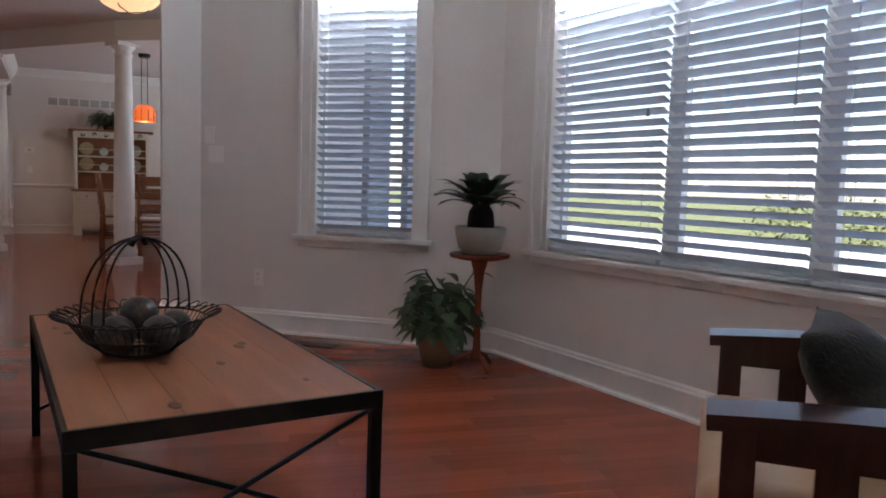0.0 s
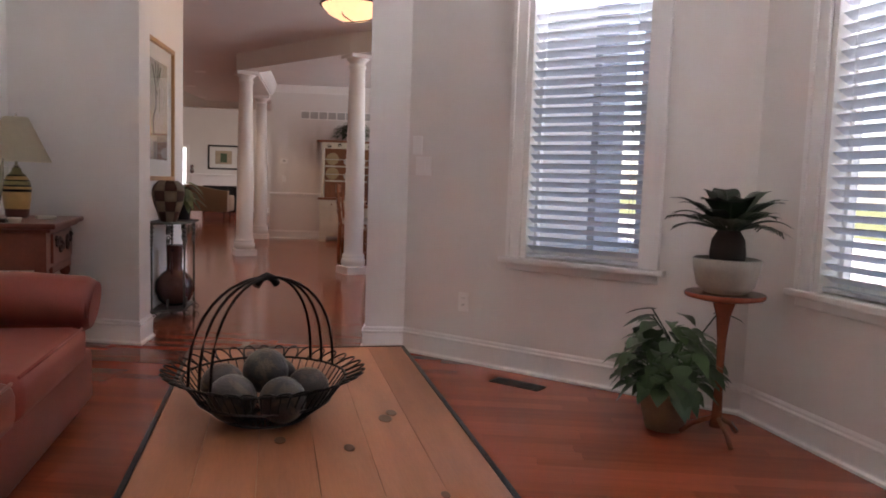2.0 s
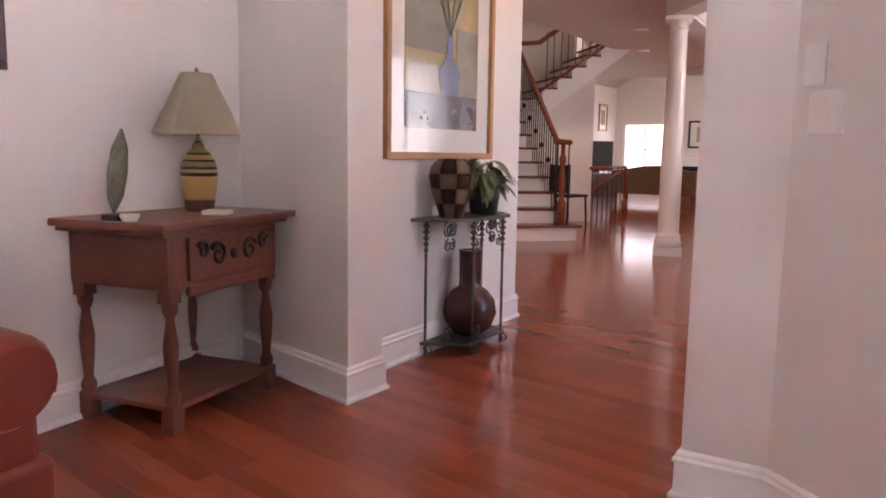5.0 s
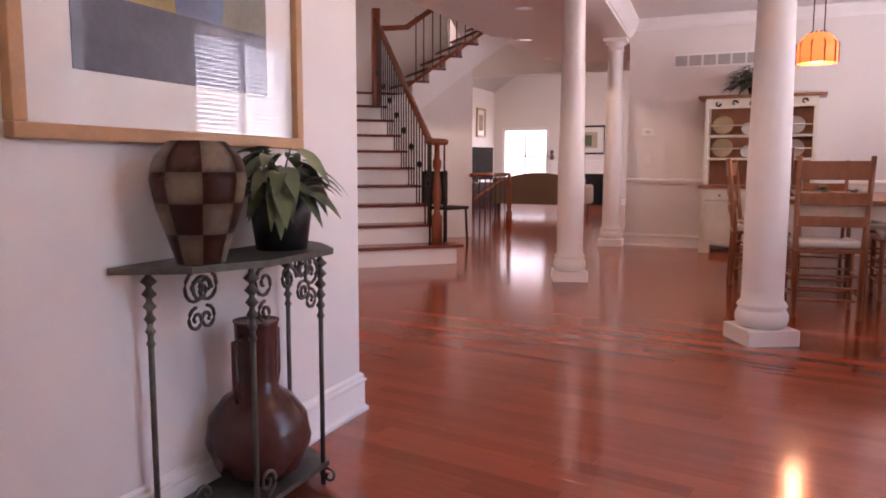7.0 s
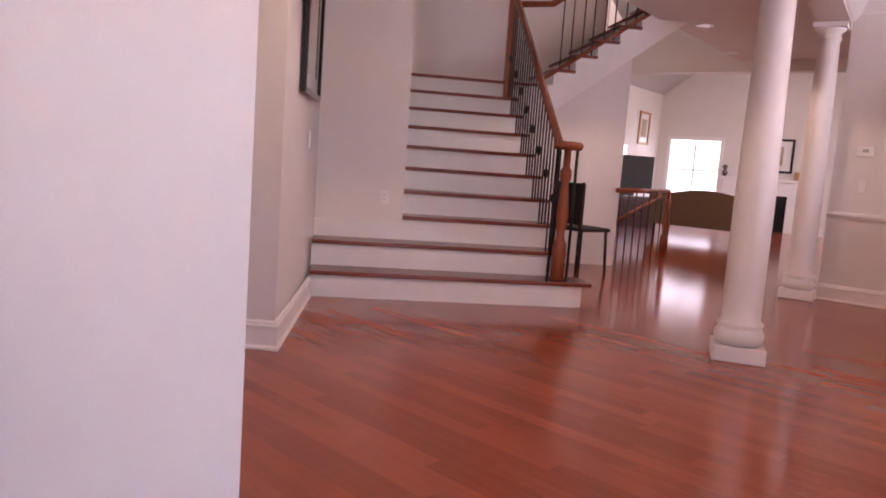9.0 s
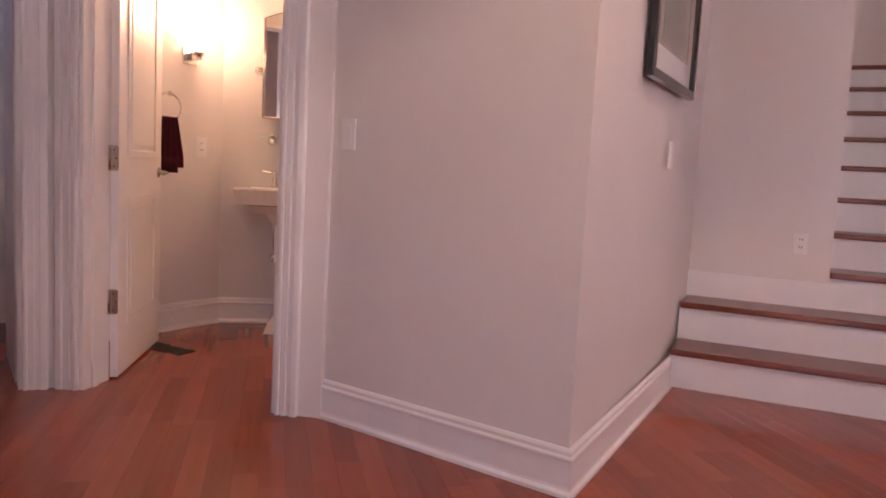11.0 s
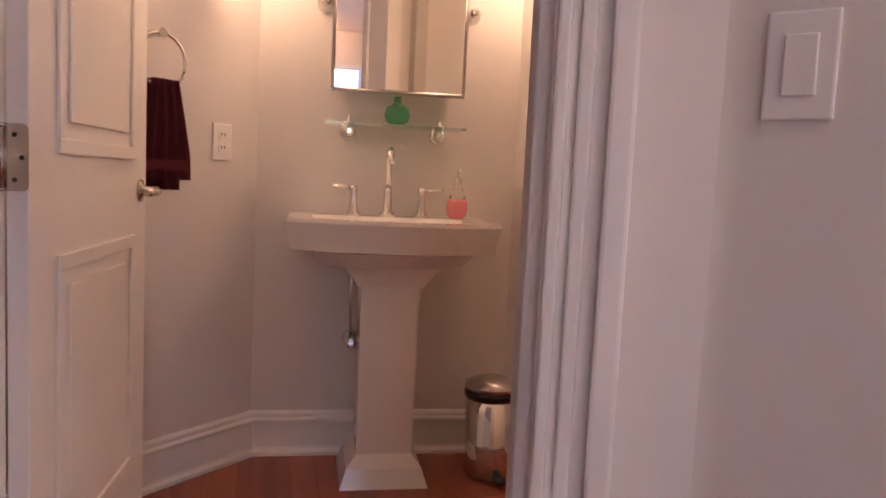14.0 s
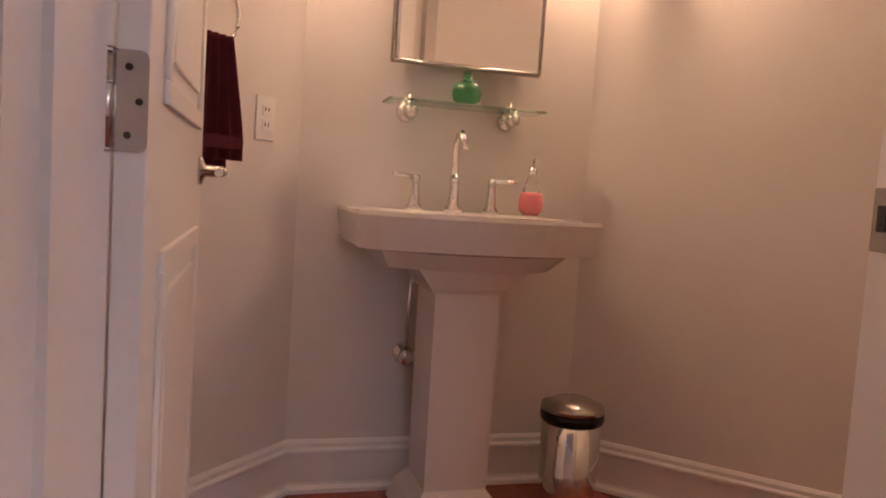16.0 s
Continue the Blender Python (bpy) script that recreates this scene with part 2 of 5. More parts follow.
def prism(bm, poly, z0, z1):
    lo = [bm.verts.new((x, y, z0)) for x, y in poly]
    hi = [bm.verts.new((x, y, z1)) for x, y in poly]
    n = len(poly)
    bm.faces.new(lo[::-1])
    bm.faces.new(hi)
    for i in range(n):
        bm.faces.new((lo[i], lo[(i + 1) % n], hi[(i + 1) % n], hi[i]))
    bmesh.ops.recalc_face_normals(bm, faces=bm.faces)
    return bm


def sweep(bm, path, prof):
    """prof: closed (offset to the right of the path, height) outline."""
    pts = [Vector(p) for p in path]
    rows = []
    for i, p in enumerate(pts):
        d0 = (p - pts[i - 1]).normalized() if i else None
        d1 = (pts[i + 1] - p).normalized() if i + 1 < len(pts) else None
        d0, d1 = d0 or d1, d1 or d0
        n0, n1 = Vector((d0.y, -d0.x)), Vector((d1.y, -d1.x))
        n = (n0 + n1).normalized()
        n = n / max(n.dot(n0), 0.3)
        rows.append([bm.verts.new((p.x + n.x * o, p.y + n.y * o, z)) for o, z in prof])
    k = len(prof)
    for a, b in zip(rows, rows[1:]):
        for i in range(k):
            bm.faces.new((a[i], a[(i + 1) % k], b[(i + 1) % k], b[i]))
    bm.faces.new(rows[0])
    bm.faces.new(rows[-1][::-1])
    bmesh.ops.recalc_face_normals(bm, faces=bm.faces)
    return bm


def leaf(bm, base, d, L, W, droop=0.3, up=Vector((0, 0, 1))):
    side = d.cross(up)
    side = side.normalized() if side.length > 0.01 else Vector((1, 0, 0))
    rows = []
    for k in range(6):
        q = k / 5
        p = base + d * L * q - Vector((0, 0, 1)) * droop * L * q * q
        w = W * math.sin(math.pi * (0.08 + 0.92 * q) ** 0.8) * 0.5
        rows.append((bm.verts.new(p + side * w + Vector((0, 0, 0.15 * w))), bm.verts.new(p - Vector((0, 0, 0.1 * w))), bm.verts.new(p - side * w + Vector((0, 0, 0.15 * w)))))
    for a, b in zip(rows, rows[1:]):
        for i in (0, 1):
            f = bm.faces.new((a[i], a[i + 1], b[i + 1], b[i]))
            f.smooth = True


def mesh_of(name, bm, mat):
    me = bpy.data.meshes.new(name)
    bm.to_mesh(me)
    bm.free()
    me.materials.append(mat)
    return me


def part(name, bm, mat, parent=None, label="", m=None):
    ob = new(name, mesh_of(name, bm, mat))
    if parent:
        ob.parent = parent
    if m:
        ob.matrix_basis = m
    if label:
        ob["label"] = label
    return ob


def structure(name, bm, mat, label=""):
    return tagged(part(name, bm, mat), label=label or "painted " + name.replace("_", " "), category="structure", kind="structure")


def thing(name, m, label, category, group="", kind=""):
    ob = new(name)
    ob.empty_display_size = 0.1
    ob.matrix_basis = m
    return tagged(ob, label, category, group, kind)


def frame_m(p, d, z=0.0):
    """Pose at p whose x axis runs along the plan direction d; y is to its left."""
    return pose(p[0], p[1], z, 0, 0, math.degrees(math.atan2(d[1], d[0])))


def seg_wall(name, p, q, z0, z1, back, holes=(), mat=None, label="plain off-white painted wall"):
    """A wall whose visible face runs p to q; its thickness lies to the left (back > 0) or right."""
    L = math.hypot(q[0] - p[0], q[1] - p[1])
    bm = bmesh.new()
    s = 0.0
    y0, y1 = min(0, back), max(0, back)
    for a, b, c, d in sorted(holes):
        if a > s:
            box(bm, s, a, y0, y1, z0, z1)
        if c > z0:
            box(bm, a, b, y0, y1, z0, c)
        if d < z1:
            box(bm, a, b, y0, y1, d, z1)
        s = b
    if s < L:
        box(bm, s, L, y0, y1, z0, z1)
    ob = structure(name, bm, mat or PAINT, label)
    ob.matrix_basis = frame_m(p, (q[0] - p[0], q[1] - p[1]))
    return ob


BASE = [(0, 0), (0.028, 0), (0.028, 0.012), (0.018, 0.022), (0.016, 0.03), (0.016, 0.115), (0.022, 0.122), (0.022, 0.128), (0.013, 0.134), (0.013, 0.146), (0.006, 0.155), (0, 0.155)]


def baseboard(path):
    return structure("baseboard", sweep(bmesh.new(), path, BASE), TRIM, "white painted moulded baseboard along the wall")


# ---- large structure ----
H = 2.75
C2, E1 = (2.085, 4.06), (2.88, -0.70)
R1, R2 = (0.20, 5.345), (0.45, 5.355)
S0, J1, J2 = (-2.10, 5.58), (-1.225, 5.39), (-1.235, 5.63)
J2B, J3 = (-1.42, 5.66), (-1.485, 7.34)
SB, SE = (-1.17, -1.25), (2.95, -1.20)
BC, KA, ST = (-3.43, 9.065), (-4.33, 8.475), (-4.43, 10.215)
DR, DL = (-4.405, 8.30), (-4.868, 7.547)

# floor slab, ground outside
fl = structure("floor", prism(bmesh.new(), [(-2.5, -1.5), (3.1, -1.5), (2.35, 4.1), (0.9, 5.5), (0.9, 7.85), (2.55, 7.85), (2.55, 25), (-9, 25), (-9, 5.6), (-2.5, 5.6)], -0.20, -0.012), JOINT, "glossy reddish cherry hardwood plank floor")
structure("ground", B(-150, 150, -150, 150, -0.5, -0.25), GRASS, "mown green lawn around the house")

# living room walls
W2 = [(0.42, 1.245), (1.245, 2.0), (2.0, 2.90)]
WZ0, WZ1 = 0.675, 2.35
seg_wall("wall_east", C2, E1, 0, H, 0.16, [(0.42, 2.90, WZ0, WZ1)])
W1 = (0.825, 1.555)
seg_wall("wall_corner_window", R2, C2, 0, H, 0.16, [(W1[0], W1[1], 0.675, 2.35)])
seg_wall("wall_living_end", R1, R2, 0, H, 0.12)
structure("wall_lamp", prism(bmesh.new(), [S0, J1, J2, J2B, J3, (J3[0] - 0.18, J3[1]), (-1.60, 5.80), (S0[0] - 0.1, S0[1] + 0.25)], 0, H), PAINT, "off-white painted wall with a stepped corner")
seg_wall("wall_sofa", SB, S0, 0, H, 0.16)
seg_wall("wall_back", SE, SB, 0, H, 0.16)
structure("wall_back_corner", B(2.80, 3.2, -1.35, -0.6, 0, H), PAINT, "plain off-white wall corner")
structure("ceiling_living", prism(bmesh.new(), [(-2.4, -1.5), (3.3, -1.5), (2.3, 4.3), (0.5, 5.6), (-2.2, 5.7)], H, H + 0.1), CEIL, "plain off-white ceiling")
baseboard([(-2.08, 5.578), (-1.232, 5.392), (-1.235, 5.63), J2B, J3, (J3[0] - 0.18, J3[1])])
baseboard([(0.20, 5.46), R1, R2, C2, (2.79, -0.15)])
baseboard([(-1.19, -1.1), (-2.09, 5.50)])

# foyer and dining walls
seg_wall("wall_entry", (0.34, 5.48), (0.75, 7.95), 0, H, -0.14, [(0.9, 2.25, 0.05, 2.3)])
seg_wall("wall_dining_south", (2.4, 7.95), (0.62, 7.95), 0, H, 0.12)
seg_wall("wall_dining_east", (2.4, 14.25), (2.4, 7.95), 0, H, 0.16, [(1.05, 3.05, 0.75, 2.45), (4.45, 5.85, 0.75, 2.45)])
seg_wall("wall_dining_north", (-1.80, 14.25), (2.6, 14.25), 0, H, 0.15)
baseboard([(-1.80, 14.40), (-1.80, 14.25), (2.4, 14.25)])
RAIL = [(0, 0.775), (0.012, 0.775), (0.02, 0.79), (0.032, 0.805), (0.032, 0.825), (0.014, 0.84), (0, 0.84)]
structure("trim_chair_rail", sweep(bmesh.new(), [(-1.80, 14.25), (2.4, 14.25)], RAIL), TRIM, "white moulded chair rail along the dining wall")
CROWN = [(0, 2.62), (0.02, 2.62), (0.03, 2.65), (0.08, 2.71), (0.10, 2.73), (0.10, 2.748), (0, 2.748)]
structure("trim_crown", sweep(bmesh.new(), [(-1.80, 14.25), (2.4, 14.25)], CROWN), TRIM, "white crown moulding under the dining ceiling")
# beam over the columns
CN, CD, CB = (-0.06, 9.33), (-1.65, 11.10), (-1.94, 14.10)
structure("beam_over_columns", sweep(bmesh.new(), [(1.6, 8.1), CN, CD, (-1.93, 14.24)], [(-0.13, 2.52), (0.13, 2.52), (0.13, 2.749), (-0.13, 2.749)]), PAINT, "off-white painted beam carried by columns")
structure("trim_beam_crown", sweep(bmesh.new(), [CN, CD, (-1.93, 14.22)], [(0.13, 2.55), (0.15, 2.56), (0.18, 2.60), (0.24, 2.72), (0.24, 2.747), (0.13, 2.747)]), TRIM, "white moulding along the beam")
structure("ceiling_hall", prism(bmesh.new(), [(-3.75, 9.0), (-3.75, 17.8), (2.6, 17.8), (2.6, 7.8), (0.9, 7.8), (0.5, 5.2), (-1.65, 5.5), (-1.7, 6.6), (-6.6, 6.6), (-6.6, 9.4), (-4.2, 10.0)], H, H + 0.1), CEIL, "plain off-white hall ceiling")

# vestibule and powder room walls
PE = (ST[0] - 0.47, ST[1] + 0.48)
structure("wall_switch", prism(bmesh.new(), [KA, BC, PE, (PE[0] - 0.09, PE[1] - 0.08), (BC[0] - 0.16, BC[1] + 0.02), (KA[0] - 0.066, KA[1] + 0.10)], 0, 5.15), PAINT, "off-white painted wall with an outside corner by the stairs")
ud = Vector((DR[0] - DL[0], DR[1] - DL[1])).normalized()
dl0 = Vector(DL) - ud * 0.13
DWL = (Vector(KA) - dl0).dot(ud)
seg_wall("wall_powder_door", tuple(dl0), tuple(dl0 + ud * DWL), 0, H, 0.17, [(0.13, 0.13 + (Vector(DR) - Vector(DL)).length, 0.0, 2.06)])
seg_wall("wall_hall_door", (-4.92, 7.45), (-4.92, 6.2), 0, H, -0.13, [(0.12, 0.92, 0.0, 2.06)])
seg_wall("wall_hall_south", (-1.66, 7.20), (-4.9, 6.2), 0, H, 0.12)
structure("wall_closet_south", B(-6.4, -4.7, 5.78, 5.90, 0, H), PAINT)
seg_wall("wall_closet", (-6.3, 5.9), (-6.3, 7.6), 0, H, 0.1)
baseboard([(-4.39, 8.385), KA, BC, (ST[0] + 0.02, ST[1] - 0.02)])
LC, RC = (-6.206, 8.20), (-6.03, 9.077)
LW = (-5.56, 7.26)
RW = (-4.62, 9.995)
seg_wall("wall_powder_left", LW, LC, 0, H, 0.1)
seg_wall("wall_powder_south", (-5.05, 7.38), LW, 0, H, 0.1)
seg_wall("wall_sink", LC, RC, 0, H, 0.1)
seg_wall("wall_powder_right", RC, RW, 0, H, 0.1)
seg_wall("wall_powder_back", RW, (-4.30, 8.62), 0, H, 0.02)
baseboard([LW, LC, RC, RW])


def uv(u, w):
    return (ST[0] + 0.7071 * (u - w), ST[1] + 0.7071 * (u + w))


# stairs: local x along the steps, y up the flight
SM = frame_m(ST, (1, 1))
RISE, GO = 0.194, 0.288
stair = thing("staircase", SM, "cherry-tread staircase with white risers and carved rail", "staircase")
for i in range(10):
    x0, x1 = (0.0, 2.10) if i < 2 else (0.70, 1.95)
    y = i * GO
    if i == 0:
        bm = prism(bmesh.new(), [(x0, y), (x1 - 0.12, y), (x1 - 0.03, y + 0.03), (x1, y + 0.12), (x1, y + GO), (x0, y + GO)], 0, RISE - 0.03)
    else:
        bm = B(x0, x1 if i > 1 else 1.98, y, y + GO + (0.6 if i == 9 else 0), (i - 1) * RISE if i > 1 else 0.17, (i + 1) * RISE - 0.03)
    part("riser", bm, TRIM, stair, "white painted riser")
    ex = 0.035 if i > 1 else (0.03 if i == 0 else -0.10)
    part("tread", B(x0 + 0.003, x1 + ex, y - 0.03, y + GO - 0.005 if i < 9 else y + 1.05, (i + 1) * RISE - 0.03, (i + 1) * RISE, bevel=0.009), TREAD, stair, "dark red cherry tread")
# side walls of the stairwell
for nm, a, b, z1 in (("wall_stair_return", (0.0, 0.575), (0.70, 0.575), 5.2), ("wall_stair_left", (0.70, 0.582), (0.70, 3.7), 5.2), ("wall_landing", (0.70, 3.66), (3.35, 3.66), 5.2)):
    seg_wall(nm, uv(*a), uv(*b), 0, z1, 0.12)
structure("wall_stairwell_far", B(-9, -8.9, 9, 19, 0, 5.2), PAINT)
structure("ceiling_stairwell", prism(bmesh.new(), [(-9, 9), (-2.6, 9), (-2.6, 18), (-9, 18)], 5.2, 5.3), CEIL)
structure("wall_upper_hall", prism(bmesh.new(), [(-3.74, 9.0), (-3.6, 9.0), (-3.6, 17.8), (-3.74, 17.8)], H + 0.1, 5.2), PAINT)
structure("trim_stair_skirt", prism(bmesh.new(), [uv(0, 0.555), uv(0.70, 0.555), uv(0.70, 0.573), uv(0, 0.573)], 2 * RISE, 2 * RISE + 0.14), TRIM, "white skirting above the second step")
# upper flight along +x, seen from its side
U0, R2ND, G2 = 2.42, 0.176, 0.235
part("stair_wall", prism(bmesh.new(), [(1.96, 0), (3.30, 0), (3.30, 2.33), (2.44, 1.68), (1.96, 1.64)], -3.59, -2.63), PAINT, stair, m=pose(0, 0, 0, 90))
for i in range(7):
    x, z = U0 + i * G2, 1.94 + (i + 1) * R2ND
    part("upper_step", B(x, x + G2, 2.60, 3.6, z - 0.20, z - 0.03), TRIM, stair, "white painted step side")
    part("upper_tread", B(x - 0.035, x + G2 - 0.003, 2.56, 3.6, z - 0.03, z, bevel=0.008), TREAD, stair, "dark red cherry tread")
    for k in (0.06, 0.17):
        part("upper_baluster", tube(bmesh.new(), [(x + k, 2.62, z), (x + k, 2.62, z + 0.85)], 0.008), IRON, stair, "black iron baluster")
part("stair_stringer", prism(bmesh.new(), [(1.96, 2.60), (2.42, 2.60), (2.42, 3.6), (1.96, 3.6)], 1.60, 1.91), TRIM, stair)
bm = prism(bmesh.new(), [(U0 - 0.3, 1.62), (U0 + 0.02, 1.66), (U0 + 7 * G2, 1.66 + 7 * R2ND), (U0 + 7 * G2, 1.97 + 7 * R2ND), (U0 + 0.02, 1.95), (U0 - 0.3, 1.90)], -3.595, -2.602)
part("sloped_stringer", bm, TRIM, stair, "white painted sloping stringer", m=pose(0, 0, 0, 90))
part("landing_floor", B(0.76, 2.42, 2.62, 3.6, 1.85, 1.945), TREAD, stair)


def handrail(pts, w=0.035):
    bm = bmesh.new()
    tube(bm, pts, w, 8)
    return bm


part("upper_handrail", handrail([(1.98, 2.62, 2.76), (2.35, 2.62, 2.80), (2.42 + 7 * G2, 2.62, 2.80 + 7 * R2ND)]), RAILWOOD, stair, "red cherry handrail")
part("shoe_rail", handrail([(2.30, 2.60, 2.0), (2.42 + 6 * G2, 2.60, 2.02 + 6 * R2ND)], 0.022), RAILWOOD, stair)
POST = [(0.055, 0), (0.055, 0.28), (0.04, 0.30), (0.03, 0.34), (0.042, 0.42), (0.05, 0.5), (0.035, 0.66), (0.026, 0.74), (0.045, 0.78), (0.045, 0.84), (0.028, 0.87), (0.028, 1.0)]
nx, ny = 1.90, 0.15
bm = lathe(bmesh.new(), POST, 12, (nx, ny, RISE))
part("newel_post", bm, RAILWOOD, stair, "turned cherry newel post")
part("volute", lathe(bmesh.new(), [(0.02, 0), (0.10, 0.0), (0.115, 0.02), (0.115, 0.045), (0.09, 0.06), (0.02, 0.065)], 20, (nx, ny, RISE + 1.0)), RAILWOOD, stair, "round cherry volute cap")
for a in range(5):
    px, py = nx + 0.085 * math.cos(a * 1.05 - 0.9), ny + 0.085 * math.sin(a * 1.05 - 0.9)
    part("newel_baluster", tube(bmesh.new(), [(px, py, RISE), (px, py, RISE + 1.0)], 0.0085), IRON, stair, "black iron baluster")
part("lower_handrail", handrail([(nx, ny, RISE + 1.02), (nx, ny + 0.25, RISE + 1.06), (1.92, 2.55, 1.94 + 0.90)]), RAILWOOD, stair, "red cherry handrail")
part("landing_post", B(1.87, 1.97, 2.53, 2.63, 1.45, 3.0, bevel=0.01), RAILWOOD, stair, "square cherry landing post")
for i in range(1, 9):
    for k in (0.05, 0.145, 0.24):
        y = i * GO + k
        top = 1.27 + (y - 0.4) * (1.60 / 2.15) - 0.03
        z0 = (i + 1) * RISE
        b = tube(bmesh.new(), [(1.90, y, z0), (1.90, y, max(top, z0 + 0.6))], 0.0085)
        if k == 0.145:
            lathe(b, [(0.004, -0.05), (0.022, -0.02), (0.026, 0.0), (0.022, 0.02), (0.004, 0.05)], 8, (1.90, y, z0 + 0.42))
        part("baluster", b, IRON, stair, "black iron baluster with a basket knot" if k == 0.145 else "black iron baluster")

# family room beyond
structure("wall_family_header", B(-5.45, -1.6, 17.6, 17.8, 2.6, 5.2), PAINT)
structure("wall_family_left", prism(bmesh.new(), [uv(3.30, 3.6), uv(3.30, 3.72), (-5.62, 17.8), (-5.45, 17.6)], 0, 3.2), PAINT)
structure("wall_hall_east", B(-1.80, -1.65, 14.40, 17.8, 0, H), PAINT)
structure("wall_family_near", B(-9.0, -5.45, 17.65, 17.8, 0, 5.2), PAINT)
structure("wall_family_near_east", B(-1.65, 0.5, 17.65, 17.8, 0, 5.2), PAINT)
seg_wall("wall_family_far", (-7.4, 24.2), (0.5, 24.2), 0, 5.1, 0.15, [(0.32, 1.50, 0.55, 1.95)])
seg_wall("wall_family_west", (-7.4, 17.8), (-7.4, 24.2), 0, 4.4, 0.15, [(3.2, 4.6, 0.5, 1.7)])
seg_wall("wall_family_east", (-1.9, 17.8), (-1.9, 24.2), 0, 4.4, -0.15, [(1.8, 4.4, 0.8, 2.6)])
bm = bmesh.new()
for poly in ([(-7.4, 17.7, 3.0), (-7.4, 24.3, 3.0), (-4.6, 24.3, 4.9), (-4.6, 17.7, 4.9)], [(-4.6, 17.7, 4.9), (-4.6, 24.3, 4.9), (-1.8, 24.3, 3.0), (-1.8, 17.7, 3.0)]):
    bm.faces.new([bm.verts.new(p) for p in poly])
bmesh.ops.solidify(bm, geom=bm.faces[:], thickness=-0.1)
structure("ceiling_family", bm, CEIL, "vaulted off-white ceiling of the family room")
baseboard([(-7.4, 17.8), (-7.4, 24.2), (-1.9, 24.2)])

# unseen cover, added so that sun can't leak between the ceilings
structure("roof", B(-9.3, 2.7, 4.9, 25.1, 5.32, 5.5), ROOF, "unseen shingled cover added to keep sun out of the house")
# out of view; put here to stop western sun from entering
structure("wall_outer_west", B(-9.25, -9.05, -2.0, 25.0, 0, 5.3), SIDING, "unseen outer wall added to block sun from the west")

# columns
COL = [(0.115, 0.09), (0.132, 0.10), (0.142, 0.13), (0.142, 0.16), (0.130, 0.185), (0.125, 0.195), (0.135, 0.21), (0.128, 0.225), (0.114, 0.24), (0.112, 0.30), (0.113, 0.9), (0.10, 1.7), (0.088, 2.36), (0.10, 2.375), (0.10, 2.39), (0.09, 2.40), (0.09, 2.43), (0.125, 2.46), (0.13, 2.475)]
col = thing("column", pose(*CN, 0, 0, 0, 30), "smooth white round column on a square plinth", "column", "columns round the dining room")
part("shaft", lathe(bmesh.new(), COL, 32), TRIM, col)
part("plinth", B(-0.148, 0.148, -0.148, 0.148, 0, 0.09, bevel=0.006), TRIM, col)
part("abacus", B(-0.14, 0.14, -0.14, 0.14, 2.475, 2.518, bevel=0.004), TRIM, col)
copy_thing(col, pose(*CD, 0, 0, 0, 20))
copy_thing(col, pose(*CB, 0, 0, 0, 5))


# windows with blinds; local x along the wall, +y outside
def window(name, m, x0, x1, z0, z1, n, sill=True, edges=None):
    w = tagged(thing(name, m, "white trimmed window with half-open white wooden blinds", "window"), kind="structure")
    d = 0.16
    for a, b in ((x0, x0 + 0.03), (x1 - 0.03, x1)):
        part("window_jamb", B(a, b, 0.0, d, z0, z1), TRIM, w)
    for a in (x0 - 0.085, x1):
        part("window_casing", B(a, a + 0.085, -0.02, -0.002, z0, z1 + 0.085, bevel=0.004), TRIM, w)
        part("casing_bead", B(a + (0.0 if a < x0 else 0.06), a + (0.025 if a < x0 else 0.085), -0.032, -0.02, z0, z1 + 0.085, bevel=0.004), TRIM, w)
    part("window_casing", B(x0, x1, -0.02, -0.002, z1, z1 + 0.085), TRIM, w)
    part("window_sill", B(x0 - 0.12, x1 + 0.12, -0.055, 0.10, z0 - 0.03, z0, bevel=0.006), TRIM, w)
    part("apron", B(x0 - 0.085, x1 + 0.085, -0.02, -0.002, z0 - 0.075, z0 - 0.03, bevel=0.005), TRIM, w)
    edges = edges or [(x0, x1)]
    for a, b in edges:
        for p, q, r, s in ((a, a + 0.05, z0, z1), (b - 0.05, b, z0, z1), (a, b, z0, z0 + 0.06), (a, b, z1 - 0.05, z1)):
            part("window_frame", B(p, q, 0.10, 0.14, r, s), TRIM, w)
        pane = part("pane", B(a + 0.05, b - 0.05, 0.117, 0.121, z0 + 0.05, z1 - 0.05), PANE, w)
        pane.visible_shadow = False
        pitch = 0.052
        cnt = int((z1 - z0 - 0.08) / pitch)
        base = B(a + 0.012, b - 0.012, -0.029, 0.029, -0.0015, 0.0015, m=pose(0, 0.045, 0, -30))
        me = mesh_of("slat", base, SLAT)
        for i in range(cnt):
            s = new("slat", me)
            s.parent = w
            s.location = (0, 0, z0 + 0.06 + i * pitch)
        part("bottom_rail", B(a + 0.012, b - 0.012, 0.02, 0.07, z0 + 0.006, z0 + 0.026, bevel=0.003), SLAT, w)
        for c in (a + (b - a) * 0.14, a + (b - a) * 0.86):
            part("ladder_cord", tube(bmesh.new(), [(c, 0.017, z0 + 0.02), (c, 0.017, z1)], 0.0015, 4), SLAT, w)
            part("ladder_cord", tube(bmesh.new(), [(c, 0.073, z0 + 0.02), (c, 0.073, z1)], 0.0015, 4), SLAT, w)
        part("lift_cord", tube(bmesh.new(), [(b - 0.10, 0.012, z0 + 0.75), (b - 0.10, 0.012, z1)], 0.002, 4), SLAT, w)
        part("cord_tassel", lathe(bmesh.new(), [(0.003, 0.03), (0.009, 0.0), (0.007, -0.012)], 8, (b - 0.10, 0.012, z0 + 0.72)), SLAT, w)
    return w


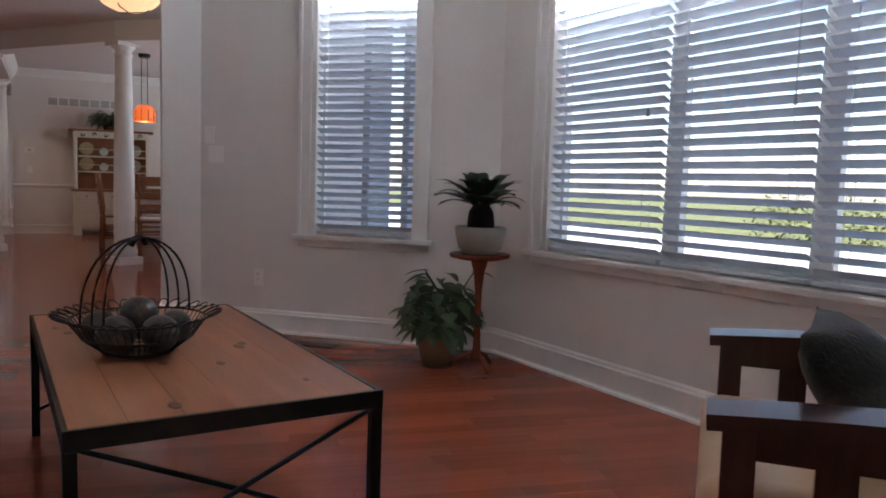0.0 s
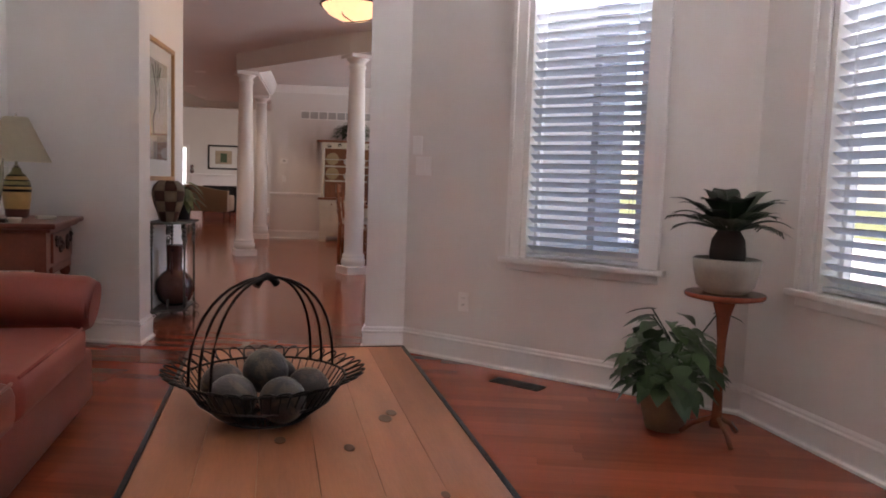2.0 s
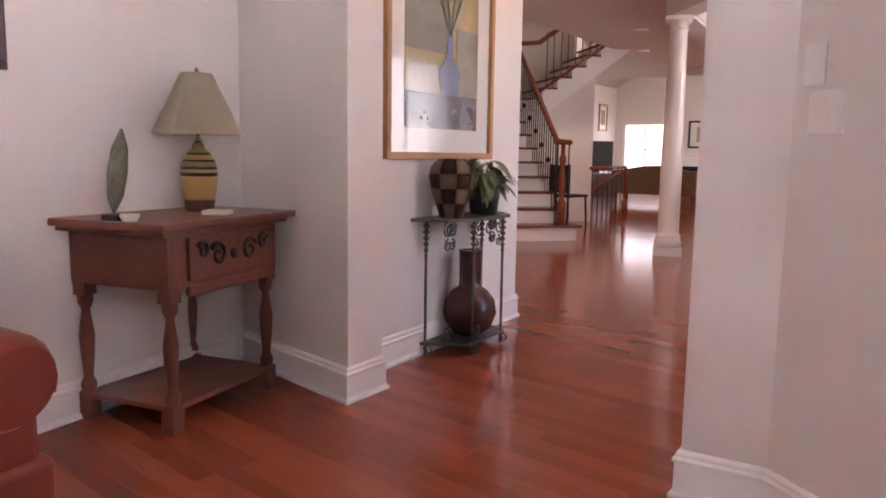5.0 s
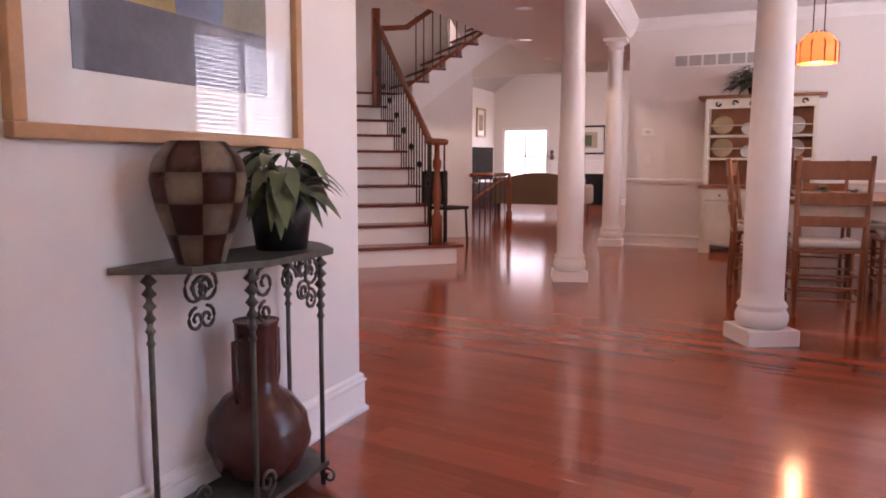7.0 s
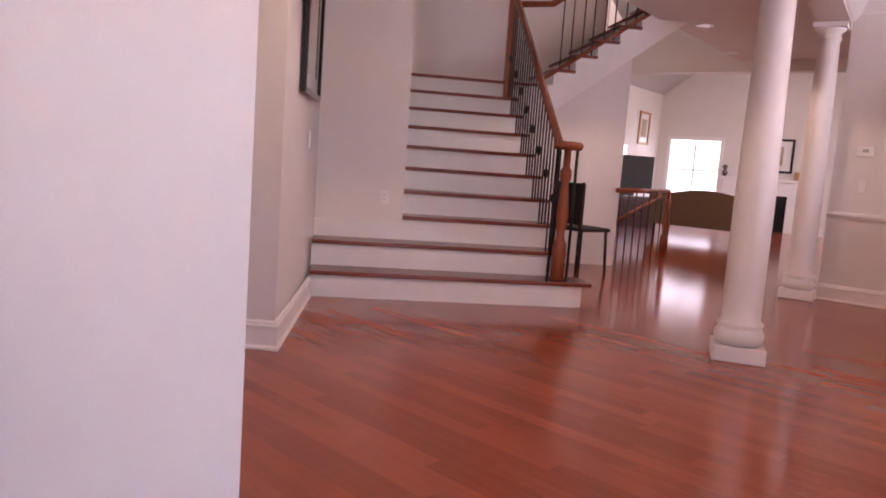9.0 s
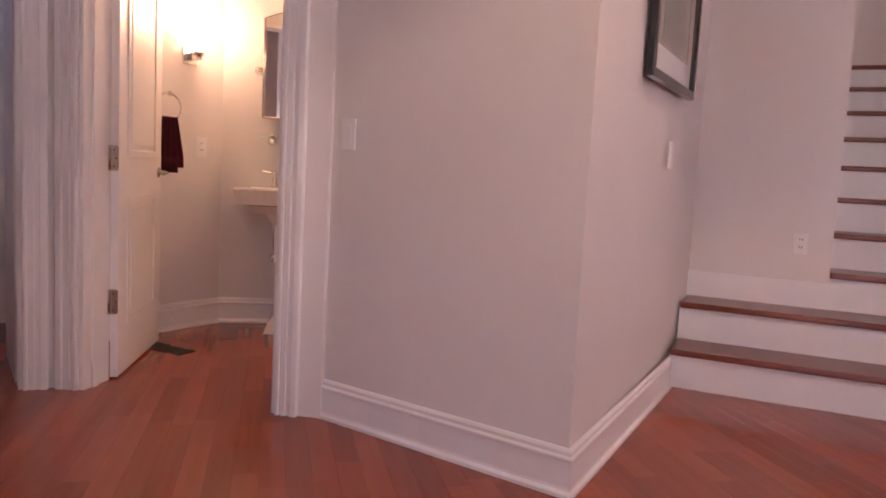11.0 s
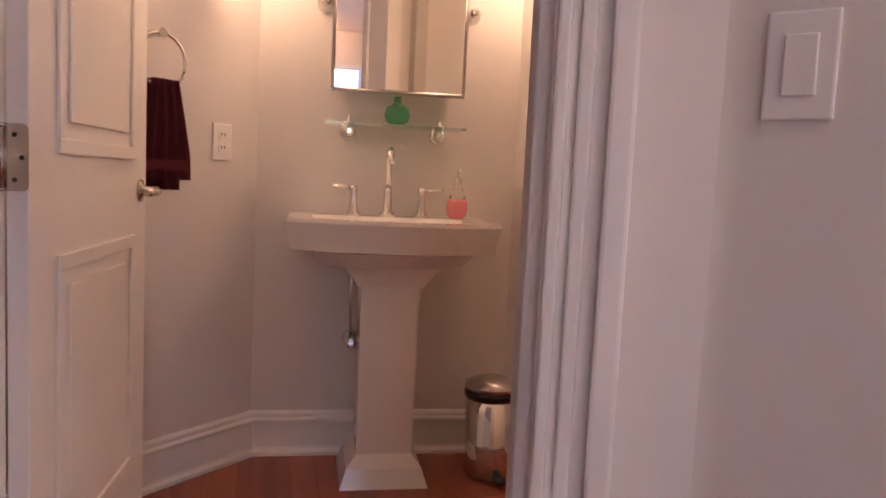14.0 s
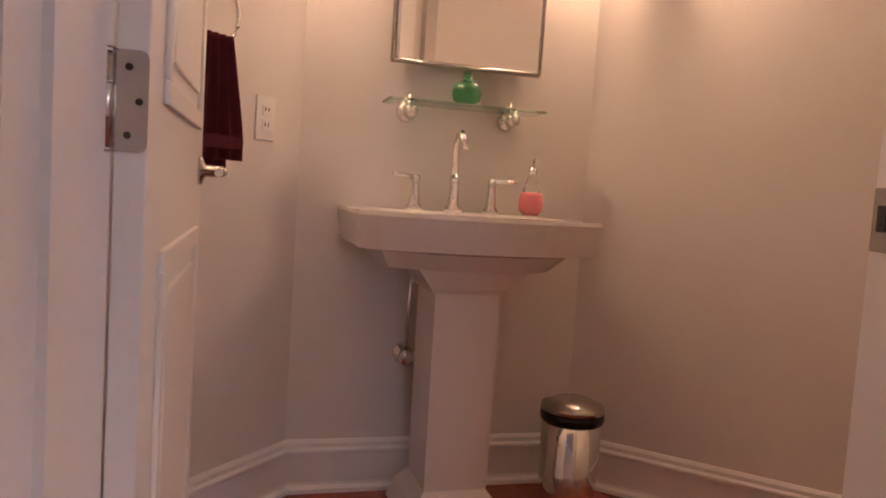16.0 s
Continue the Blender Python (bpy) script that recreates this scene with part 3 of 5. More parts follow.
window("window_1", frame_m(R2, (C2[0] - R2[0], C2[1] - R2[1])), W1[0], W1[1], 0.675, 2.35, 1)
window("window_2", frame_m(C2, (E1[0] - C2[0], E1[1] - C2[1])), 0.42, 2.90, WZ0, WZ1, 3, edges=W2)
DE = pose(2.4, 14.25, 0, 0, 0, -90)
window("window_5", DE, 1.05, 3.05, 0.75, 2.45, 2, edges=[(1.05, 2.05), (2.05, 3.05)])
window("window_6", DE, 4.45, 5.85, 0.75, 2.45, 2, edges=[(4.45, 5.15), (5.15, 5.85)])
fw = tagged(thing("window_3", pose(-7.4, 24.2, 0), "bright window with a white shade in the family room", "window"), kind="structure")
# the shade glows by itself; no sky light reaches it from behind
part("shade", B(0.35, 1.47, 0.05, 0.06, 0.58, 1.92), SHADE_GLOW, fw, "white window shade, glowing to stand for daylight")
for a, b, c, d in ((0.89, 0.93, 0.58, 1.92), (0.35, 1.47, 1.23, 1.27)):
    part("glazing_bar", B(a, b, 0.02, 0.045, c, d), TRIM, fw)
for a, b, c, d in ((0.24, 0.32, 0.47, 2.03), (1.50, 1.58, 0.47, 2.03), (0.32, 1.50, 1.95, 2.03), (0.32, 1.50, 0.47, 0.55)):
    part("window_casing", B(a, b, -0.02, 0.0, c, d), TRIM, fw)
fs = tagged(thing("window_4", pose(-7.4, 17.8, 0, 0, 0, 90), "side window with white blinds in the family room", "window"), kind="structure")
# same emissive sheet, daylight put into the material
part("shade", B(3.2, 4.6, 0.05, 0.06, 0.5, 1.7), SHADE_GLOW, fs)
# porch outside the corner window
pp = thing("porch_post", pose(2.02, 6.35, -0.25), "square blue-grey porch post with cap and base", "post", "porch posts")
part("shaft", B(-0.10, 0.10, -0.10, 0.10, 0.2, 2.85, bevel=0.01), SIDING, pp)
part("base", B(-0.14, 0.14, -0.14, 0.14, 0, 0.2, bevel=0.01), SIDING, pp)
part("cap", B(-0.14, 0.14, -0.14, 0.14, 2.85, 2.95, bevel=0.01), SIDING, pp)
copy_thing(pp, pose(2.75, 7.35, -0.25))
structure("porch_wall", B(1.2, 3.4, 7.2, 7.45, -0.25, 0.55), STONEWALL, "low grey stone wall along the porch")


def hedge(m, L, h, label, seed):
    ob = bmesh.new()
    rr = random.Random(seed)
    for i in range(int(L * 260)):
        c = Vector((rr.uniform(0, L), rr.gauss(0, 0.30), abs(rr.gauss(0.45, 0.30)) * h))
        d = Vector((rr.uniform(-1, 1), rr.uniform(-1, 1), rr.uniform(-0.3, 1))).normalized()
        leaf(ob, c, d, rr.uniform(0.10, 0.2), rr.uniform(0.06, 0.11), 0.3)
    return tagged(part("hedge", ob, HEDGE, m=m), label, "hedge", kind="stuff")


hedge(pose(17.0, 3.0, -0.25, 0, 0, 88), 14.0, 1.3, "yellow-green shrubs in the garden", 31)
structure("drive", B(0.4, 15.5, -30, 40, -0.249, -0.235), PAVING, "pale sunlit concrete terrace and drive beside the house")


# ---- things: living room ----
def rounded(x0, x1, y0, y1, z0, z1, r=0.05, seg=3):
    bm = B(x0, x1, y0, y1, z0, z1)
    bmesh.ops.bevel(bm, geom=bm.edges[:], offset=r, segments=seg, affect="EDGES", profile=0.5)
    for f in bm.faces:
        f.smooth = True
    return bm


LR = 8.5
# coffee table, local origin at the corner, x across, y along
ct = thing("coffee_table", pose(-0.135, 1.735, 0, 0, 0, LR), "low coffee table with knotty pine top and black iron frame", "table")
TW, TL, TH = 0.765, 1.52, 0.475
for i in range(6):
    part("board", B(0.012 + i * 0.1235, 0.0115 + (i + 1) * 0.1235, 0.012, TL - 0.012, TH - 0.03, TH, bevel=0.0015), PINE, ct)
rk = random.Random(3)
for i in range(16):
    kx, ky, kr = rk.uniform(0.06, 0.7), rk.uniform(0.06, 1.45), rk.uniform(0.008, 0.018)
    bm = lathe(bmesh.new(), [(kr, 0), (kr * 0.9, 0.0006)], 10)
    bmesh.ops.scale(bm, vec=(1, 1.9, 1), verts=bm.verts)
    part("knot", bm, KNOT, ct, m=pose(kx, ky, TH))
for a in ((0, TW, 0, 0.012), (0, TW, TL - 0.012, TL), (0, 0.012, 0.012, TL - 0.012), (TW - 0.012, TW, 0.012, TL - 0.012)):
    part("edge_band", B(a[0], a[1], a[2], a[3], TH - 0.045, TH + 0.002), IRON, ct, "black iron edge band")
for x in (0.0, TW - 0.03):
    for y in (0.0, TL - 0.03):
        part("leg", B(x, x + 0.03, y, y + 0.03, 0, TH - 0.045, bevel=0.003), IRON, ct, "square black iron leg")
for y in (0.015, TL - 0.015):
    part("cross_brace", tube(bmesh.new(), [(0.02, y, 0.10), (TW / 2, y, 0.27), (TW - 0.02, y, 0.43)], 0.007), IRON, ct)
    part("cross_brace", tube(bmesh.new(), [(TW - 0.02, y + 0.012, 0.10), (TW / 2, y + 0.012, 0.27), (0.02, y + 0.012, 0.43)], 0.007), IRON, ct)

# wire basket with stone balls
BK = (0.025, 2.49)
BS = 1.07
bk = thing("wire_basket", pose(BK[0], BK[1], TH + 0.002) @ Matrix.Scale(BS, 4), "black wire basket with looped rim and arched handle on the table", "basket")


def ring(r, z, k=40):
    return [(r * math.cos(2 * math.pi * i / k), r * math.sin(2 * math.pi * i / k), z) for i in range(k + 1)]


for r, z in ((0.10, 0.006), (0.155, 0.05), (0.19, 0.10)):
    part("hoop", tube(bmesh.new(), ring(r, z), 0.003), IRON, bk)
wire = mesh_of("wire", tube(bmesh.new(), [(r, 0, z) for r, z in ((0.02, 0.008), (0.10, 0.008), (0.15, 0.045), (0.19, 0.10))], 0.0018, 4), IRON)
for i in range(56):
    o = new("wire", wire)
    o.parent = bk
    o.matrix_basis = pose(0, 0, 0, 0, 0, 360 * i / 56)
pts = []
for k in range(9):
    q = k / 8 * math.pi
    r = 0.185 + 0.05 * math.sin(q)
    pts.append((r * math.cos(0.085 * math.cos(q)), r * math.sin(0.085 * math.cos(q)), 0.098 + 0.022 * math.sin(q)))
loop = mesh_of("rim_loop", tube(bmesh.new(), pts, 0.0022, 4), IRON)
for i in range(36):
    o = new("rim_loop", loop)
    o.parent = bk
    o.matrix_basis = pose(0, 0, 0, 0, 0, 10 * i)
for k in (-0.035, 0.0, 0.035):
    pts = []
    for i in range(21):
        q = math.pi * i / 20
        x = 0.185 * math.cos(q)
        pts.append((x, k * (abs(math.cos(q)) * 1.0 + 0.12), 0.10 + 0.235 * math.sin(q) ** 0.8))
    part("handle_wire", tube(bmesh.new(), pts, 0.0035), IRON, bk, m=pose(0, 0, 0, 0, 0, 50))
part("handle_wrap", tube(bmesh.new(), [(0.07 * math.cos(q), 0, 0.10 + 0.237 * math.sin(q) ** 0.8 - 0.0) for q in (1.1, 1.3, 1.57, 1.84, 2.04)], 0.010, 8), IRON, bk, m=pose(0, 0, 0, 0, 0, 50))
rb = random.Random(5)
for i, (x, y, z, r) in enumerate(((0.012, 0.092, 0.07, 0.056), (0.10, 0.0, 0.07, 0.055), (-0.105, 0.03, 0.07, 0.055), (0.055, -0.10, 0.072, 0.056), (-0.06, -0.085, 0.07, 0.058), (0.0, 0.005, 0.112, 0.057))):
    bm = bmesh.new()
    bmesh.ops.create_icosphere(bm, subdivisions=4, radius=r)
    for f in bm.faces:
        f.smooth = True
    b = part("decor_ball", bm, STONE, None, m=pose(BK[0] + x * BS, BK[1] + y * BS, TH + z * 1.05 + 0.002, rb.uniform(0, 90), 0, rb.uniform(0, 90)))
    tagged(b, "dark mottled stone ball lying in the wire basket", "ball", "balls in the basket")

# sofa: local x forward, y along
sf = thing("sofa", pose(-1.83, 3.73, 0, 0, 0, LR), "red leather sofa with rolled arms and loose seat cushions", "sofa")
SL = 2.05
part("base", rounded(0.02, 0.88, -SL + 0.04, 0.16, 0.06, 0.30, 0.03), LEATHER, sf)
part("back", rounded(0.0, 0.26, -SL, 0.16, 0.10, 0.80, 0.07), LEATHER, sf)
for k in range(2):
    y0 = -SL + 0.24 + k * 0.83
    part("seat_cushion", rounded(0.22, 0.93, y0, y0 + 0.82, 0.30, 0.46, 0.05), LEATHER, sf, "red leather seat cushion with piping")
    part("back_cushion", rounded(0.16, 0.40, y0, y0 + 0.82, 0.44, 0.84, 0.08), LEATHER, sf)
    part("piping", tube(bmesh.new(), [(0.915, y0 + 0.03, 0.45), (0.915, y0 + 0.79, 0.45)], 0.006), LEATHER, sf)
for y in (0.04, -SL + 0.08):
    bm = bmesh.new()
    tube(bm, [(0.06, y, 0.53), (0.60, y, 0.53), (0.88, y, 0.515), (0.915, y, 0.51)], [0.12, 0.125, 0.12, 0.10], 18)
    box(bm, 0.06, 0.86, y - 0.085, y + 0.085, 0.08, 0.54, bevel=0.02)
    part("arm", bm, LEATHER, sf, "rolled red leather arm")
    part("arm_welt", tube(bmesh.new(), [(0.90, y + 0.105 * math.cos(q), 0.51 + 0.105 * math.sin(q)) for q in [i * 0.3927 for i in range(-1, 10)]], 0.007), LEATHER, sf)
for x in (0.10, 0.80):
    for y in (0.06, -SL + 0.06):
        part("foot", lathe(bmesh.new(), [(0.025, 0), (0.035, 0.06)], 10, (x, y, 0)), WALNUT, sf)


def pillow(name, m, w, h, d, mat, label):
    bm = bmesh.new()
    n = 12
    for sgn in (1, -1):
        g = [[bm.verts.new((sgn * d * (max(0, (1 - abs(2 * i / n - 1) ** 2.2)) * max(0, (1 - abs(2 * j / n - 1) ** 2.2))) ** 0.5, (i / n - 0.5) * w * (1 - 0.06 * math.sin(math.pi * j / n)), (j / n - 0.5) * h * (1 - 0.06 * math.sin(math.pi * i / n)))) for j in range(n + 1)] for i in range(n + 1)]
        for i in range(n):
            for j in range(n):
                f = bm.faces.new((g[i][j], g[i + 1][j], g[i + 1][j + 1], g[i][j + 1]))
                f.smooth = True
    bmesh.ops.remove_doubles(bm, verts=bm.verts, dist=0.0005)
    bmesh.ops.recalc_face_normals(bm, faces=bm.faces)
    return tagged(part(name, bm, mat, m=m), label, "pillow")


LM = pose(-1.83, 3.73, 0, 0, 0, LR)
pillow("throw_pillow", LM @ pose(0.50, -0.36, 0.66, 0, -20, 12), 0.58, 0.46, 0.09, BLACKCLOTH, "black hide throw pillow leaning on the red sofa")

# end table with carved drawer; local x forward (front), y along the front
et = thing("end_table", pose(-2.0, 4.705, 0, 0, 0, 12), "carved reddish wooden end table with one drawer", "table")
part("top", B(-0.02, 0.56, -0.18, 0.645, 0.775, 0.805, bevel=0.01), TABLEWOOD, et)
part("top_moulding", B(0.0, 0.53, -0.15, 0.615, 0.755, 0.775, bevel=0.006), TABLEWOOD, et)
part("case", B(0.02, 0.50, -0.10, 0.565, 0.55, 0.755), TABLEWOOD, et)
part("drawer_front", B(0.50, 0.515, 0.0, 0.515, 0.575, 0.74, bevel=0.004), TABLEWOOD, et, "carved drawer front")
for sg in (-1, 1):
    for cx, cz, r, t in ((0.10, 0.66, 0.05, 1.3), (0.19, 0.685, 0.035, 1.1)):
        part("carved_scroll", tube(bmesh.new(), spiral((0.518, 0.26 + sg * cx, cz), r, t, 0.5 if sg > 0 else 2.6, "yz", 16, sg), [0.011] * 9 + [0.008] * 8), CARVE, et, "dark carved scroll")
part("carved_rosette", lathe(bmesh.new(), [(0.028, -0.004), (0.02, 0.006), (0.004, 0.008)], 10), CARVE, et, m=pose(0.515, 0.26, 0.655, 0, 90))
part("apron", B(0.49, 0.51, 0.0, 0.515, 0.515, 0.555, bevel=0.008), TABLEWOOD, et)
LEG = [(0.028, 0.10), (0.03, 0.14), (0.018, 0.17), (0.026, 0.26), (0.030, 0.34), (0.018, 0.42), (0.016, 0.44), (0.03, 0.47), (0.03, 0.55)]
for x in (0.05, 0.47):
    for y in (-0.065, 0.53):
        bm = lathe(bmesh.new(), LEG, 14, (x, y, 0))
        box(bm, x - 0.03, x + 0.03, y - 0.03, y + 0.03, 0.0, 0.11, bevel=0.005)
        box(bm, x - 0.03, x + 0.03, y - 0.03, y + 0.03, 0.50, 0.56)
        part("leg", bm, TABLEWOOD, et, "turned wooden leg")
part("lower_shelf", B(0.03, 0.49, -0.08, 0.545, 0.085, 0.105), TABLEWOOD, et)

EM = pose(-2.0, 4.705, 0.805, 0, 0, 12)
lamp = thing("table_lamp", EM @ pose(0.25, 0.375, 0), "table lamp with striped ceramic base and cream shade", "lamp")
PROF = [(0.055, 0), (0.062, 0.012), (0.064, 0.045), (0.066, 0.05), (0.075, 0.12), (0.078, 0.17), (0.07, 0.21), (0.05, 0.245), (0.028, 0.265), (0.022, 0.29)]


def slice_prof(prof, z0, z1, k=6):
    zs = [p[1] for p in prof]
    rs = [p[0] for p in prof]
    return [(float(np.interp(z0 + (z1 - z0) * i / k, zs, rs)), z0 + (z1 - z0) * i / k) for i in range(k + 1)]


OLIVE = material("olive_glaze", (0.20, 0.17, 0.06), 0.3)
YELLOW = material("ochre_glaze", (0.45, 0.27, 0.10), 0.3, vary=0.15)
MAROON = material("maroon_glaze", (0.10, 0.025, 0.02), 0.3)
for z0, z1, mt in ((0, 0.05, MAROON), (0.05, 0.15, YELLOW), (0.15, 0.165, BLACK), (0.165, 0.18, YELLOW), (0.18, 0.19, BLACK), (0.19, 0.212, OLIVE), (0.212, 0.22, BLACK), (0.22, 0.24, YELLOW), (0.24, 0.248, BLACK), (0.248, 0.29, OLIVE)):
    part("ceramic_band", lathe(bmesh.new(), slice_prof(PROF, z0, z1), 28), mt, lamp, "glazed stripe of the lamp base")
part("neck", lathe(bmesh.new(), [(0.012, 0.29), (0.018, 0.30), (0.008, 0.31), (0.006, 0.579)], 12), NICKEL, lamp)
bm = bmesh.new()
tube(bm, [(0, 0, 0.325), (0, 0, 0.58)], [0.185, 0.065], 36, cap=False)
bmesh.ops.solidify(bm, geom=bm.faces[:], thickness=0.002)
part("shade", bm, SHADE, lamp, "cream fabric cone shade")
part("finial", lathe(bmesh.new(), [(0.004, 0.578), (0.01, 0.592), (0.003, 0.605)], 8), NICKEL, lamp)
tagged(part("abalone_shell", lathe(bmesh.new(), [(0.01, -0.15), (0.055, -0.09), (0.068, 0.0), (0.055, 0.09), (0.008, 0.16)], 18), SHELL, m=EM @ pose(0.28, -0.10, 0.175, 0, 8, 12) @ Matrix.Diagonal((0.28, 0.85, 1, 1))), "grey-green shell ornament standing on the end table", "ornament")
tagged(part("shell_stand", B(-0.04, 0.04, -0.05, 0.05, 0, 0.02, bevel=0.005), CARVE, m=EM @ pose(0.28, -0.10, 0)), "small dark wooden stand under the shell", "stand")
tagged(part("small_dish", lathe(bmesh.new(), [(0.025, 0), (0.035, 0.02), (0.034, 0.028)], 16), CREAM, m=EM @ pose(0.36, -0.13, 0)), "small white dish on the end table", "dish")
tagged(part("coaster_stack", B(-0.05, 0.05, -0.05, 0.05, 0, 0.018, bevel=0.003), CREAM, m=EM @ pose(0.42, 0.28, 0, 0, 0, 20)), "white coaster stack on the end table", "coasters")


def picture(name, m, w, h, fw_, mat_w, frame_mat, blocks, label):
    """m: pose with x along the wall, -y into the room, origin at the lower left corner on the wall."""
    p = thing(name, m, label, "picture")
    for a in ((0, w, 0, fw_), (0, w, h - fw_, h), (0, fw_, fw_, h - fw_), (w - fw_, w, fw_, h - fw_)):
        part("frame", B(a[0], a[1], -0.035, -0.002, a[2], a[3], bevel=0.004), frame_mat, p, "picture frame moulding")
    part("mat_board", B(fw_, w - fw_, -0.012, -0.006, fw_, h - fw_), MATBOARD, p)
    for i, (x0, x1, z0, z1, mt) in enumerate(blocks):
        part("print", B(x0, x1, -0.0135 - i * 0.0006, -0.012, z0, z1), mt, p)
    return p


SLATE = art_mat("art_slate", (0.07, 0.085, 0.11))
OCHRE = art_mat("art_ochre", (0.33, 0.26, 0.10))
OLV = art_mat("art_olive", (0.20, 0.19, 0.13))
REDP = art_mat("art_red", (0.45, 0.05, 0.07))
SAND = art_mat("art_sand", (0.42, 0.34, 0.24))
BLUE = art_mat("art_blue", (0.12, 0.17, 0.26))
ROSE = art_mat("art_rose", (0.30, 0.10, 0.09))
ARTGREEN = art_mat("art_green", (0.07, 0.11, 0.06))
nt = MATBOARD.node_tree.nodes["Principled BSDF"]
nt.inputs["Coat Weight"].default_value, nt.inputs["Coat Roughness"].default_value, nt.inputs["Coat IOR"].default_value = 1.0, 0.0, 1.8

wd = Vector((J3[0] - J2B[0], J3[1] - J2B[1])).normalized()
am = Vector(J2B) + wd * 0.20
pa = picture("framed_print", frame_m(am, wd, 1.035), 1.06, 1.05, 0.035, 0.12, GOLD, [(0.17, 0.89, 0.16, 0.90, OCHRE), (0.17, 0.89, 0.16, 0.34, SLATE), (0.17, 0.55, 0.55, 0.90, OLV), (0.66, 0.89, 0.34, 0.70, OLV)], "large framed print of a vase behind glass")
part("painted_vase", prism(bmesh.new(), [(0.50, 0.34), (0.68, 0.34), (0.70, 0.46), (0.62, 0.55), (0.62, 0.66), (0.56, 0.66), (0.56, 0.55), (0.48, 0.46)], 0, 0.001), BLUE, pa, m=pose(0, -0.016, 0, 90))
for a in (-30, -10, 12, 28):
    part("painted_stem", B(-0.008, 0.008, -0.001, 0, 0, 0.24), ARTGREEN, pa, m=pose(0.59, -0.0165, 0.65, 0, a))
wd2 = Vector((S0[0] - SB[0], S0[1] - SB[1])).normalized()
ps_ = Vector(S0) - wd2 * 2.22
picture("framed_abstract_print", frame_m(ps_, wd2, 1.33), 1.02, 0.95, 0.03, 0.12, WALNUT, [(0.14, 0.88, 0.13, 0.82, SAND), (0.20, 0.50, 0.40, 0.75, OCHRE), (0.55, 0.80, 0.30, 0.60, BLUE), (0.56, 0.70, 0.28, 0.46, REDP), (0.30, 0.5, 0.18, 0.38, ROSE)], "colourful abstract print in a dark frame above the sofa")
wd3 = Vector((ST[0] - BC[0], ST[1] - BC[1])).normalized()
p3 = Vector(BC) + wd3 * 0.58
picture("framed_flower_print", frame_m(p3, wd3, 1.385), 0.84, 1.0, 0.035, 0.09, BLACK, [(0.13, 0.71, 0.14, 0.86, SAND), (0.2, 0.60, 0.16, 0.5, ARTGREEN), (0.22, 0.58, 0.45, 0.75, ROSE)], "framed flower print in a dark frame beside the stairs")

# mission armchair: local -x... x to the chair's left, y forward
ac = thing("mission_armchair", pose(1.60, 1.05, 0, 0, 0, 47), "dark mission armchair with tan leather cushion", "chair")
for sx in (-0.40, 0.40):
    bm = bmesh.new()
    for i in range(8):
        y0, y1 = -0.45 + i * 0.1125, -0.45 + (i + 1) * 0.1125
        za, zb = 0.63 + 0.02 * math.sin(math.pi * i / 8), 0.63 + 0.02 * math.sin(math.pi * (i + 1) / 8)
        vs = [bm.verts.new((sx + x, y, z)) for y, z in ((y0, za), (y1, zb)) for x, dz in ((-0.06, 0), (0.06, 0))]
        bm.faces.new((vs[0], vs[1], vs[3], vs[2]))
    bmesh.ops.remove_doubles(bm, verts=bm.verts, dist=0.0005)
    bmesh.ops.solidify(bm, geom=bm.faces[:], thickness=0.03)
    part("arm", bm, WALNUT, ac, "curved glossy dark wood arm")
    for y in (-0.42, 0.36):
        part("leg", B(sx - 0.03, sx + 0.03, y, y + 0.06, 0, 0.625, bevel=0.004), WALNUT, ac)
    part("arm_rail", B(sx - 0.015, sx + 0.015, -0.36, 0.36, 0.54, 0.615, bevel=0.003), WALNUT, ac)
    part("lower_rail", B(sx - 0.015, sx + 0.015, -0.36, 0.36, 0.20, 0.27, bevel=0.003), WALNUT, ac)
    for k in range(4):
        y = -0.26 + k * 0.15
        part("slat", B(sx - 0.01, sx + 0.01, y, y + 0.07, 0.27, 0.54), WALNUT, ac)
part("front_rail", B(-0.37, 0.37, 0.37, 0.40, 0.20, 0.30), WALNUT, ac)
part("seat_cushion", rounded(-0.365, 0.365, -0.36, 0.46, 0.30, 0.47, 0.05), TANLEATHER, ac, "tan leather seat cushion")
part("back_cushion", rounded(-0.36, 0.36, -0.50, -0.30, 0.46, 0.92, 0.07), TANLEATHER, ac)
part("back_frame", B(-0.40, 0.40, -0.55, -0.50, 0.3, 0.95, bevel=0.01), WALNUT, ac)
pillow("throw_pillow", pose(1.60, 1.05, 0, 0, 0, 47) @ pose(0.05, 0.10, 0.59, 0, 42, 80), 0.50, 0.40, 0.10, BLACKCLOTH, "black throw pillow on the mission armchair")

# plants in the corner
SPX, SPY = 1.79, 3.70
stand = thing("plant_stand", pose(SPX, SPY, 0), "slender wooden pedestal plant stand in the corner", "stand")
part("top", lathe(bmesh.new(), [(0.10, 0.62), (0.165, 0.635), (0.17, 0.645), (0.165, 0.655)], 28), RAILWOOD, stand)
part("post", lathe(bmesh.new(), [(0.03, 0.06), (0.022, 0.12), (0.016, 0.3), (0.02, 0.45), (0.03, 0.55), (0.05, 0.62)], 14), RAILWOOD, stand)
for a in (30, 150, 270):
    c, s = math.cos(radians(a)), math.sin(radians(a))
    part("foot", tube(bmesh.new(), [(0.02 * c, 0.02 * s, 0.10), (0.10 * c, 0.10 * s, 0.06), (0.15 * c, 0.15 * s, 0.012)], 0.012), RAILWOOD, stand)
pt = thing("sago_palm", pose(SPX, SPY, 0.655), "small sago palm in a round grey pot on a stand", "plant")
